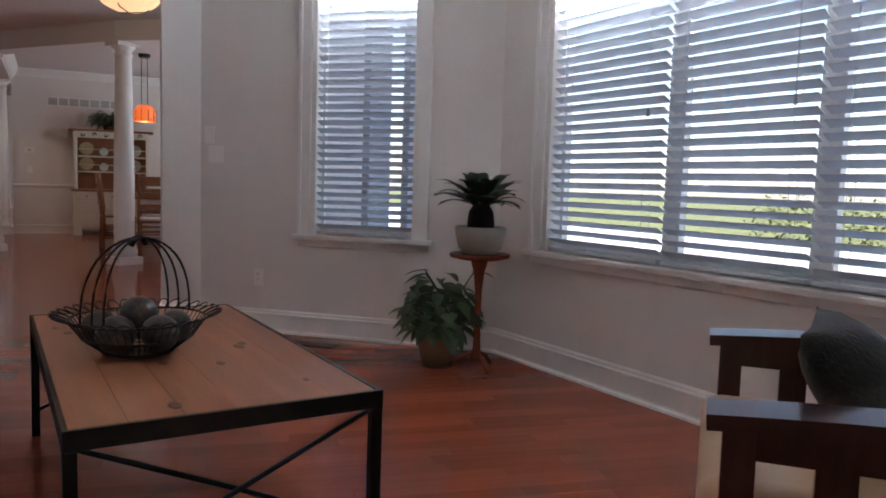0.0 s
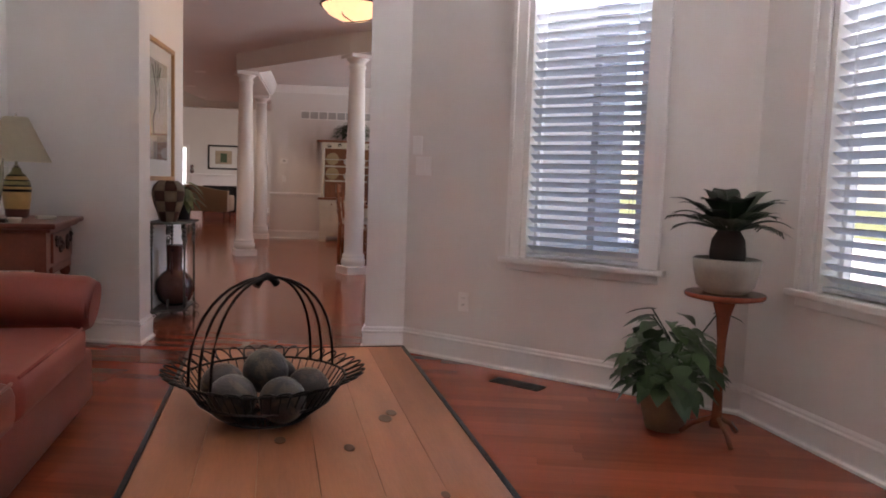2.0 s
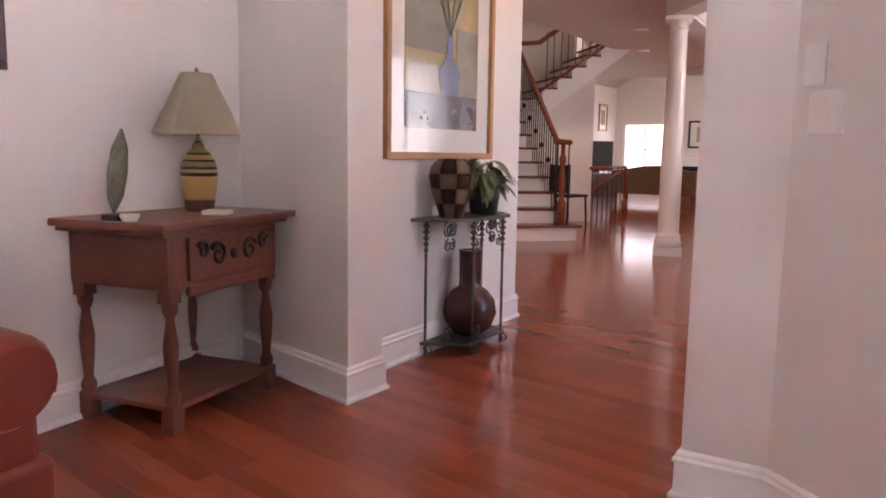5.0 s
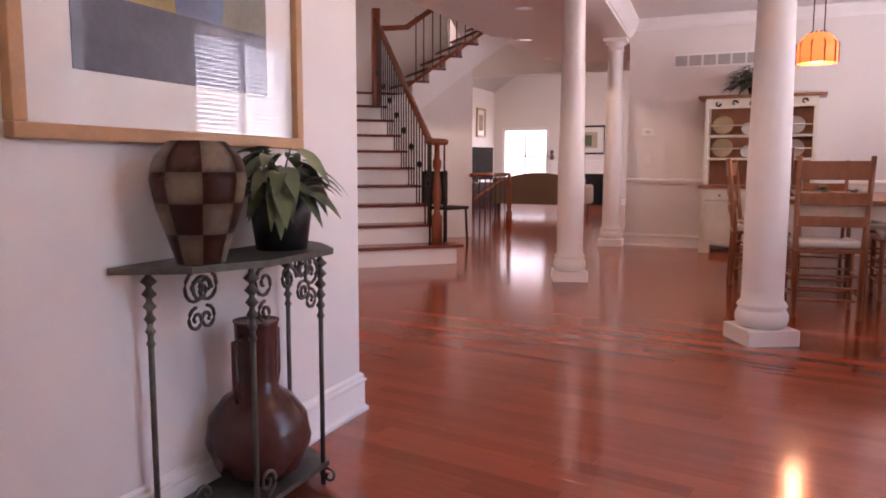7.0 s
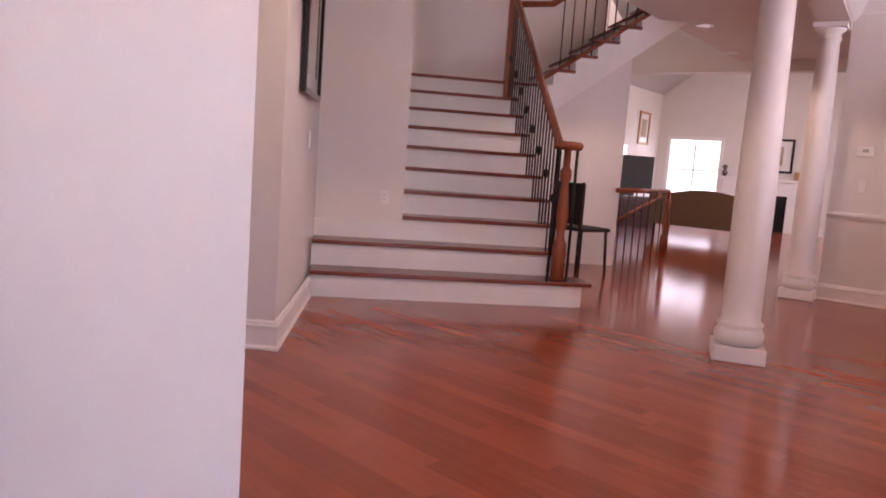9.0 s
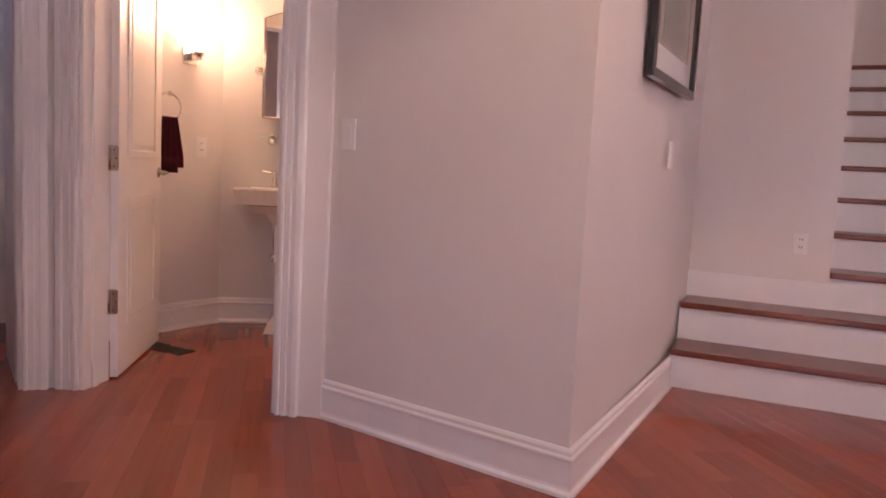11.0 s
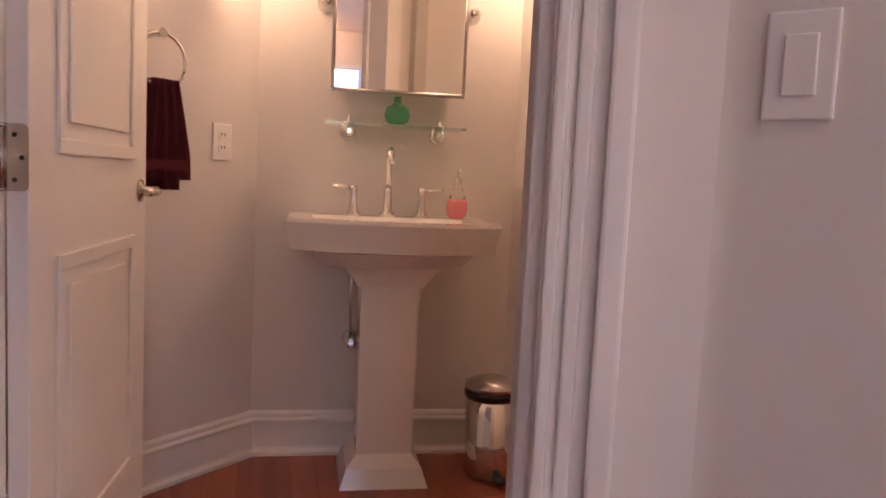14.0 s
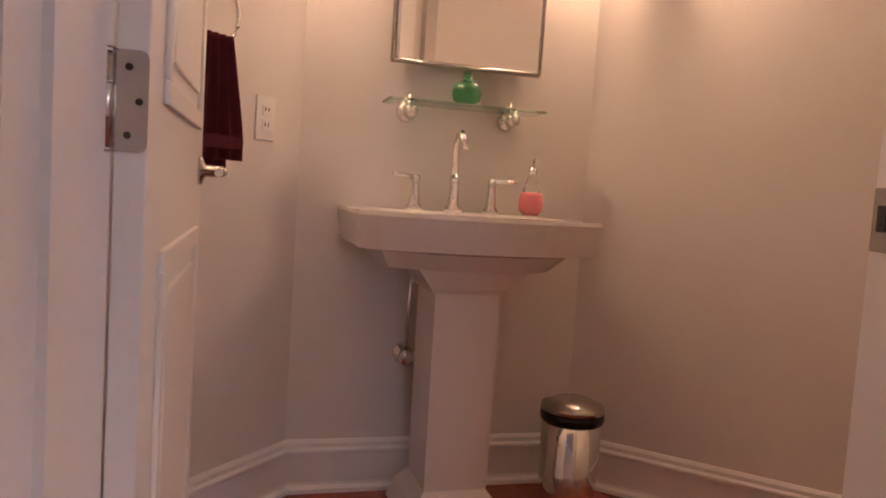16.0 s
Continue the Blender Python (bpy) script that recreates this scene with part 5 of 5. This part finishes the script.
picture("framed_botanical_print", pose(-5.25, 24.2, 1.30), 0.95, 0.75, 0.05, 0.1, BLACK, [(0.22, 0.73, 0.17, 0.58, SAND), (0.38, 0.58, 0.22, 0.5, ARTGREEN)], "botanical print in a black frame over the mantel")
tagged(part("mantel_vase", lathe(bmesh.new(), [(0.04, 0), (0.07, 0.08), (0.03, 0.15), (0.06, 0.2), (0.03, 0.26)], 14), BROWNPOT, m=pose(-5.70, 24.06, 1.16)), "brown double gourd vase on the mantel", "vase")
tagged(part("mantel_clock", B(-0.07, 0.07, -0.05, 0.05, 0, 0.18, bevel=0.03), GOLD, m=pose(-4.15, 24.06, 1.16)), "small golden clock on the mantel", "clock")
tv = thing("television", pose(-6.55, 20.6, 0, 0, 0, 60), "black flat television on a dark stand", "television")
part("stand", B(-0.6, 0.6, -0.22, 0.22, 0, 0.62, bevel=0.01), WALNUT, tv)
part("screen", B(-0.6, 0.6, -0.03, 0.03, 0.68, 1.42, bevel=0.01), BLACKCLOTH, tv)
part("neck", B(-0.15, 0.15, -0.06, 0.06, 0.62, 0.68), BLACK, tv)
picture("small_framed_print", pose(-7.4, 22.9, 1.75, 0, 0, 90), 0.6, 0.75, 0.05, 0.1, GOLD, [(0.15, 0.45, 0.17, 0.58, SAND)], "small framed print on the family room wall")

# ---- powder room ----
WM = frame_m(LC, (RC[0] - LC[0], RC[1] - LC[1]))


def sink_outline(w, d0, d1, n=14):
    out = [(-w / 2, -d0), (-w / 2, -d1 + 0.10)]
    for i in range(n + 1):
        x = -w / 2 + w * i / n
        out.append((x, -d1 + 0.075 * (abs(2 * i / n - 1) ** 2.6)))
    out += [(w / 2, -d0)]
    seen = []
    for p in out:
        if p not in seen:
            seen.append(p)
    return seen


def loft(sections):
    bm = bmesh.new()
    rows = [[bm.verts.new((x, y, z)) for x, y in poly] for poly, z in sections]
    n = len(rows[0])
    for a, b in zip(rows, rows[1:]):
        for i in range(n):
            bm.faces.new((a[i], a[(i + 1) % n], b[(i + 1) % n], b[i]))
    bm.faces.new(rows[0][::-1])
    bm.faces.new(rows[-1])
    bmesh.ops.recalc_face_normals(bm, faces=bm.faces)
    return bm


SX = 0.437
sk = thing("pedestal_sink", WM @ pose(SX, 0, 0), "white porcelain pedestal sink with chrome faucet", "sink")
ST_ = 0.85
part("basin", loft([(sink_outline(0.44, 0.01, 0.36), ST_ - 0.145), (sink_outline(0.50, 0.01, 0.41), ST_ - 0.10), (sink_outline(0.62, 0.006, 0.445), ST_ - 0.092), (sink_outline(0.645, 0.004, 0.465), ST_ - 0.01), (sink_outline(0.64, 0.004, 0.463), ST_), (sink_outline(0.50, 0.14, 0.40), ST_), (sink_outline(0.40, 0.17, 0.36), ST_ - 0.07)]), PORC, sk, "white porcelain basin")
sq = lambda a, b, c, d: [(a, -c), (a, -d), (b, -d), (b, -c)]
part("neck", loft([(sq(-0.10, 0.10, 0.08, 0.30), ST_ - 0.21), (sq(-0.11, 0.11, 0.06, 0.31), ST_ - 0.195), (sq(-0.15, 0.15, 0.03, 0.33), ST_ - 0.145)]), PORC, sk)
part("pedestal", loft([(sq(-0.14, 0.14, 0.05, 0.33), 0), (sq(-0.12, 0.12, 0.07, 0.31), 0.06), (sq(-0.088, 0.088, 0.10, 0.285), 0.10), (sq(-0.092, 0.092, 0.10, 0.29), ST_ - 0.21)]), PORC, sk, "tapered porcelain pedestal")
part("faucet", tube(lathe(bmesh.new(), [(0.026, 0), (0.026, 0.012), (0.017, 0.02), (0.014, 0.09), (0.016, 0.095)], 14), [(0, 0, 0.09), (0, 0, 0.19), (0, -0.018, 0.22), (0, -0.05, 0.222), (0, -0.072, 0.20), (0, -0.075, 0.175)], 0.011, 10), CHROME, sk, "chrome gooseneck faucet", m=pose(0, -0.085, ST_))
for sx in (-0.115, 0.115):
    t = part("tap", lathe(bmesh.new(), [(0.024, 0), (0.024, 0.01), (0.016, 0.02), (0.012, 0.075), (0.015, 0.085), (0.013, 0.10)], 12), CHROME, sk, "chrome tap", m=pose(sx, -0.085, ST_))
    part("lever", tube(bmesh.new(), [(0, 0, 0.092), (sx * 0.62, -0.02, 0.098)], [0.007, 0.006], 8), CHROME, t)
part("supply_pipe", tube(bmesh.new(), [(-0.11, -0.10, 0.72), (-0.112, -0.08, 0.56), (-0.105, -0.05, 0.42)], 0.006), CHROME, sk)
part("stop_valve", lathe(bmesh.new(), [(0.03, 0.0), (0.03, 0.006), (0.012, 0.01), (0.012, 0.05), (0.024, 0.055), (0.024, 0.075), (0.01, 0.08)], 14), CHROME, sk, m=pose(-0.105, 0, 0.415, 90))
sp = thing("soap_dispenser", WM @ pose(0.672, -0.10, ST_), "clear soap dispenser filled with pink soap", "soap bottle")
part("soap", lathe(bmesh.new(), [(0.022, 0.002), (0.034, 0.015), (0.037, 0.035), (0.034, 0.058), (0.028, 0.07)], 20), SOAP, sp, "pink liquid soap")
part("bottle", lathe(bmesh.new(), [(0.0285, 0.0705), (0.02, 0.095), (0.012, 0.12), (0.012, 0.13)], 20), CLEAR, sp)
part("pump", tube(lathe(bmesh.new(), [(0.014, 0.125), (0.014, 0.14), (0.004, 0.145), (0.004, 0.165)], 12), [(0, 0, 0.165), (0, -0.03, 0.165)], 0.005, 8), CHROME, sp)
sh = thing("glass_shelf", WM @ pose(0.455, 0, 1.147), "green-edged glass shelf on round chrome brackets", "shelf")
part("pane", B(-0.23, 0.23, -0.14, -0.02, 0.0, 0.008, bevel=0.001), SHELFGLASS, sh)
for x in (-0.155, 0.155):
    part("bracket", lathe(bmesh.new(), [(0.026, 0.001), (0.03, 0.006), (0.026, 0.014), (0.012, 0.02), (0.012, 0.05), (0.02, 0.06), (0.02, 0.075), (0.006, 0.082)], 18), CHROME, sh, "round chrome bracket", m=pose(x, 0, -0.018, 90))
    part("clip", tube(bmesh.new(), [(x, -0.04, -0.01), (x, -0.04, 0.035)], 0.005), CHROME, sh)
tagged(part("green_glass_bottle", lathe(bmesh.new(), [(0.02, 0), (0.038, 0.012), (0.044, 0.035), (0.036, 0.058), (0.014, 0.07), (0.011, 0.09), (0.015, 0.094)], 24), GREENGLASS, m=WM @ pose(0.458, -0.08, 1.156)), "round green glass bottle on the glass shelf", "bottle")
mi = thing("mirror", WM @ pose(0.462, 0, 1.267), "arched wall mirror with chrome side mounts", "mirror")
MW, MH = 0.44, 0.58
outline = [(-MW / 2, 0), (MW / 2, 0), (MW / 2, MH)] + [(MW / 2 - MW * i / 10, MH + 0.06 * math.sin(math.pi * i / 10)) for i in range(1, 10)] + [(-MW / 2, MH)]
part("mirror_glass", prism(bmesh.new(), outline, 0.06, 0.066), MIRROR, mi, "mirror glass", m=pose(0, 0, 0, 90))
inner = [(x * 1.03, -0.006 + z * 1.02) for x, z in outline]
part("frame", prism(bmesh.new(), inner, 0.045, 0.0595), NICKEL, mi, m=pose(0, 0, 0, 90))
edge = [(-MW / 2, 0), (MW / 2, 0), (MW / 2, MH), (-MW / 2, MH)]
for (x0, z0), (x1, z1) in ((edge[0], edge[1]), (edge[1], edge[2]), (edge[3], edge[0])):
    part("bevel_rim", tube(bmesh.new(), [(x0, -0.066, z0), (x1, -0.066, z1)], 0.006, 6), NICKEL, mi)
for sx in (-1, 1):
    part("pivot", lathe(bmesh.new(), [(0.028, 0.001), (0.028, 0.008), (0.012, 0.014), (0.012, 0.06), (0.018, 0.066), (0.006, 0.08)], 16), CHROME, mi, m=pose(sx * (MW / 2 + 0.03), 0, 0.28, 90))


def sconce(m):
    s = thing("wall_sconce", m, "chrome wall sconce with glowing white glass shade", "lamp", "powder room sconces")
    part("backplate", B(-0.05, 0.05, -0.012, 0, -0.04, 0.06, bevel=0.003), CHROME, s)
    part("arm", B(-0.02, 0.02, -0.09, -0.012, -0.02, 0.02, bevel=0.004), CHROME, s)
    part("cup", lathe(bmesh.new(), [(0.03, 0.0), (0.035, 0.03)], 18, (0, -0.085, 0.0)), CHROME, s)
    g = part("shade", lathe(bmesh.new(), [(0.036, 0.03), (0.052, 0.06), (0.056, 0.17)], 24, (0, -0.085, 0.0)), SCONCEGLASS, s, "glowing glass shade")
    return s


lsd = Vector((LW[0] - LC[0], LW[1] - LC[1])).normalized()
sconce(frame_m(Vector(LC) + lsd * 0.24, -lsd, 1.575))
rsd = Vector((RW[0] - RC[0], RW[1] - RC[1])).normalized()
sconce(frame_m(Vector(RC) + rsd * 0.225, rsd, 1.565))
plate("wall_outlet", frame_m(Vector(LC) + lsd * 0.15, -lsd, 1.068), "outlet", "white duplex outlet on the powder room wall")
trg = thing("towel_ring", frame_m(Vector(LC) + lsd * 0.45, -lsd, 1.345) @ pose(0, -0.06, 0), "chrome towel ring on the wall", "towel ring")
part("mount", lathe(bmesh.new(), [(0.024, -0.059), (0.024, -0.052), (0.01, -0.046), (0.01, 0.055), (0.014, 0.06)], 16), CHROME, trg, m=pose(0, 0, 0, 90))
part("ring", tube(bmesh.new(), [(0.075 * math.sin(i * 0.2618), -0.055, -0.075 + 0.075 * math.cos(i * 0.2618)) for i in range(25)], 0.005), CHROME, trg)
bm = bmesh.new()
nx_, nz_ = 14, 16
for sgn in (1, -1):
    g = []
    for j in range(nz_ + 1):
        q = j / nz_
        w = 0.055 + 0.045 * min(1, q * 1.4)
        g.append([bm.verts.new(((i / nx_ - 0.5) * 2 * w * 0.75 + 0.01 * q, -0.055 + sgn * (0.014 + 0.012 * q) + 0.006 * math.sin(i * 1.7 + j * 0.15), -0.125 - 0.29 * q - (0.015 * sgn if j == nz_ else 0))) for i in range(nx_ + 1)])
    for j in range(nz_):
        for i in range(nx_):
            f = bm.faces.new((g[j][i], g[j][i + 1], g[j + 1][i + 1], g[j + 1][i]))
            f.smooth = True
bmesh.ops.solidify(bm, geom=bm.faces[:], thickness=0.005)
tw = thing("hand_towel", frame_m(Vector(LC) + lsd * 0.45, -lsd, 1.345) @ pose(0, -0.06, 0), "burgundy terry hand towel hanging from the ring", "towel")
part("cloth", bm, TOWEL, tw)
part("woven_band", B(-0.066, 0.076, -0.0835, -0.0265, -0.375, -0.345), TOWEL, tw)
cn2 = thing("trash_can", pose(-5.83, 8.94, 0) @ Matrix.Diagonal((1, 1, 1.17, 1)), "small polished steel pedal bin with lid", "bin")
part("body", lathe(bmesh.new(), [(0.075, 0.0), (0.08, 0.01), (0.088, 0.23)], 28), CHROME, cn2, "polished steel body")
part("rim", lathe(bmesh.new(), [(0.09, 0.23), (0.093, 0.235), (0.093, 0.25), (0.09, 0.255)], 28), BLACK, cn2)
part("lid", lathe(bmesh.new(), [(0.092, 0.256), (0.09, 0.27), (0.05, 0.285), (0.005, 0.288)], 28), NICKEL, cn2, "domed steel lid")
part("pedal", B(0.07, 0.12, -0.02, 0.02, 0.006, 0.016, bevel=0.003), BLACK, cn2)


# doors and casings
def casing(m, x0, x1, z1, depth, label):
    c = tagged(thing("door_casing", m, label, "door frame"), kind="structure")
    for a, s in ((x0 - 0.095, 1), (x1, -1)):
        part("casing_board", B(a, a + 0.095, -0.018, -0.001, 0, z1 + 0.09, bevel=0.004), TRIM, c)
        o = a if s > 0 else a + 0.065
        part("casing_bead", B(o, o + 0.030, -0.030, -0.018, 0, z1 + 0.09, bevel=0.005), TRIM, c)
        i = a + 0.075 if s > 0 else a + 0.004
        part("casing_inner_bead", B(i, i + 0.016, -0.024, -0.018, 0, z1, bevel=0.004), TRIM, c)
        q = (a + 0.046) if s > 0 else a + 0.03
        part("casing_flute", B(q, q + 0.018, -0.023, -0.018, 0, z1, bevel=0.004), TRIM, c)
    part("head_casing", B(x0, x1, -0.018, -0.001, z1, z1 + 0.09, bevel=0.004), TRIM, c)
    for a in (x0, x1 - 0.018):
        part("jamb", B(a, a + 0.018, -0.001, depth, 0, z1), TRIM, c)
    part("head_jamb", B(x0 + 0.018, x1 - 0.018, -0.001, depth, z1 - 0.018, z1), TRIM, c)
    for a in (x0 + 0.018, x1 - 0.030):
        part("door_stop", B(a, a + 0.012, 0.05, 0.085, 0, z1 - 0.018), TRIM, c)
    return c


DM = frame_m(dl0, ud)
dw = (Vector(DR) - Vector(DL)).length
pc = casing(DM, 0.13, 0.13 + dw, 2.06, 0.172, "white moulded door casing of the powder room")
part("jamb_return", B(0.13 + dw - 0.018, 0.13 + dw + 0.06, 0.172, 0.31, 0, 2.06), TRIM, pc)
sk_ = part("strike_plate", B(0.13 + dw - 0.0215, 0.13 + dw - 0.018, 0.262, 0.305, 0.872, 0.945, bevel=0.001), NICKEL, pc, "nickel strike plate")
part("latch_hole", B(0.13 + dw - 0.0225, 0.13 + dw - 0.0216, 0.273, 0.292, 0.895, 0.925), BLACK, sk_)
hj = tuple((DM @ Vector((0.13 + 0.02, 0.172, 0)))[:2])
dA = Vector((math.cos(radians(166.6)), math.sin(radians(166.6))))
dr = tagged(thing("door_1", frame_m(hj, dA, 0.012), "open white two-panel door with lever handle", "door"), kind="structure")
DW, DH = 0.735, 2.03
part("leaf", B(0.004, DW, -0.034, 0.0, 0, DH, bevel=0.002), TRIM, dr, "white painted door leaf")
for z0, z1 in ((0.22, 0.80), (0.98, 1.85)):
    for ysgn in (0.0, -0.034):
        o = 1 if ysgn == 0 else -1
        for a in ((0.12, DW - 0.12, z0, z0 + 0.03), (0.12, DW - 0.12, z1 - 0.03, z1), (0.12, 0.15, z0 + 0.03, z1 - 0.03), (DW - 0.15, DW - 0.12, z0 + 0.03, z1 - 0.03)):
            part("panel_moulding", B(a[0], a[1], min(ysgn, ysgn + o * 0.008), max(ysgn, ysgn + o * 0.008), a[2], a[3], bevel=0.003), TRIM, dr)
        part("raised_panel", B(0.18, DW - 0.18, min(ysgn, ysgn + o * 0.006), max(ysgn, ysgn + o * 0.006), z0 + 0.06, z1 - 0.06, bevel=0.003), TRIM, dr)
for ysgn in (1, -1):
    y = 0.0 if ysgn > 0 else -0.034
    part("rosette", lathe(bmesh.new(), [(0.028, 0), (0.028, 0.006), (0.012, 0.012), (0.011, 0.045)], 18), NICKEL, dr, "nickel lever rosette", m=pose(DW - 0.06, y, 0.905, -90 * ysgn))
    part("lever_handle", tube(bmesh.new(), [(DW - 0.06, y + ysgn * 0.045, 0.905), (DW - 0.10, y + ysgn * 0.047, 0.905), (DW - 0.165, y + ysgn * 0.043, 0.902)], [0.009, 0.010, 0.008], 8), NICKEL, dr, "nickel lever handle")
for z in (0.34, 0.97, 1.80):
    h = part("hinge", tube(bmesh.new(), [(-0.004, 0.006, z - 0.05), (-0.004, 0.006, z + 0.05)], 0.007, 10), NICKEL, dr, "nickel butt hinge")
    poly = [(0.004, -0.054), (-0.026, -0.054), (-0.032, -0.051), (-0.034, -0.045), (-0.034, 0.045), (-0.032, 0.051), (-0.026, 0.054), (0.004, 0.054)]
    part("hinge_leaf", prism(bmesh.new(), poly, -0.0015, 0.0025), NICKEL, h, "nickel hinge leaf with rounded corners", m=pose(0.0015, 0, z) @ Matrix(((0, 0, 1, 0), (1, 0, 0, 0), (0, 1, 0, 0), (0, 0, 0, 1))))
    for y, dz in ((-0.014, 0.036), (-0.025, 0.0), (-0.014, -0.036)):
        part("screw", lathe(bmesh.new(), [(0.0042, 0), (0.0038, 0.0012), (0.0015, 0.0008)], 10), DARKVENT, h, m=pose(0.0, y, z + dz, 0, -90))
    part("hinge_leaf", B(-0.008, 0.03, 0.0005, 0.0025, z - 0.048, z + 0.048), NICKEL, h)
    for dz in (-0.0535, -0.018, 0.018, 0.0535):
        part("knuckle_ring", lathe(bmesh.new(), [(0.0078, -0.0012), (0.0082, 0), (0.0078, 0.0012)], 10, (-0.004, 0.006, z + dz)), NICKEL, h)
HM = frame_m((-4.92, 7.45), (0, -1))
casing(HM @ Matrix.Diagonal((1, -1, 1, 1)), 0.12, 0.92, 2.06, 0.132, "white moulded casing of the hall door")

# lamps
point("sconce_lamp", (Vector(LC) + lsd * 0.24).to_3d() + Vector((0.704 * 0.17, 0.71 * 0.17, 1.80)), 1.5, WARM)
point("sconce_lamp", (Vector(RC) + rsd * 0.225).to_3d() + Vector((0.55 * 0.17, -0.83 * 0.17, 1.80)), 1.5, WARM)
point("bowl_lamp", (0.0, 6.9, 2.63), 3.5, WARM)
point("pendant_lamp", (0.20, 11.55, 1.72), 2.5, (1.0, 0.6, 0.3))
for x, y in ((-3.66, 16.9), (-2.74, 13.0), (-2.2, 9.04)):
    ob = new("downlight", bpy.data.lights.new("downlight", "SPOT"))
    ob.data.energy, ob.data.color, ob.data.spot_size, ob.data.shadow_soft_size = 13, (1.0, 0.82, 0.6), radians(120), 0.06
    ob.location = (x, y, H - 0.02)

# ---- floor planks, last ----
FA = -8.0
PWID = 0.083
rf = random.Random(11)
ca, sa = math.cos(radians(FA)), math.sin(radians(FA))
kinds = {}
far = []
near = 0


def place_ok(x, y):
    if y > 7.7:
        return -8.2 < x < 2.7 and y < 24.6
    if y > 4.1:
        return (-8.2 if y > 5.8 else -2.2) < x < 0.9 + max(0.0, 5.6 - y) * 1.3
    return -2.4 < x < 3.3 - 0.15 * max(y, 0) and y > -1.4


row = -260
while row < 260:
    s = -22 + rf.uniform(0, 0.6)
    while s < 24:
        L = rf.choice((0.45, 0.6, 0.75, 0.9, 1.2))
        cx, cy = (s + L / 2) * ca - (row + 0.5) * PWID * sa - 2.0, (s + L / 2) * sa + (row + 0.5) * PWID * ca + 9.0
        if place_ok(cx, cy):
            if near < 300 and -3.6 < cx < -0.4 and 6.5 < cy < 10.3:
                if L not in kinds:
                    kinds[L] = mesh_of("plank", B(-L / 2 + 0.0003, L / 2 - 0.0003, -PWID / 2 + 0.00025, PWID / 2 - 0.00025, -0.012, 0.0), FLOOR)
                o = new("plank", kinds[L])
                o.parent = fl
                o.matrix_basis = pose(cx, cy, 0, 0, 0, FA)
                near += 1
            else:
                far.append((cx, cy, L))
        s += L
    row += 1
verts, faces = [], []
for cx, cy, L in far:
    k = len(verts)
    hl, hw = L / 2 - 0.0003, PWID / 2 - 0.00025
    for z in (-0.012, 0.0):
        for a, b in ((-hl, -hw), (hl, -hw), (hl, hw), (-hl, hw)):
            verts.append((a * 1.0 + (cx * ca + cy * sa), b + (-cx * sa + cy * ca), z))
    faces += [(k + 4, k + 5, k + 6, k + 7), (k, k + 1, k + 5, k + 4), (k + 1, k + 2, k + 6, k + 5), (k + 2, k + 3, k + 7, k + 6), (k + 3, k, k + 4, k + 7)]
me = bpy.data.meshes.new("planks")
me.from_pydata(verts, [], faces)
me.materials.append(FLOOR_FAR)
o = new("planks", me)
o.parent = fl
o.matrix_basis = pose(0, 0, 0, 0, 0, FA)
tagged(o, "reddish cherry floor planks", kind="stuff")
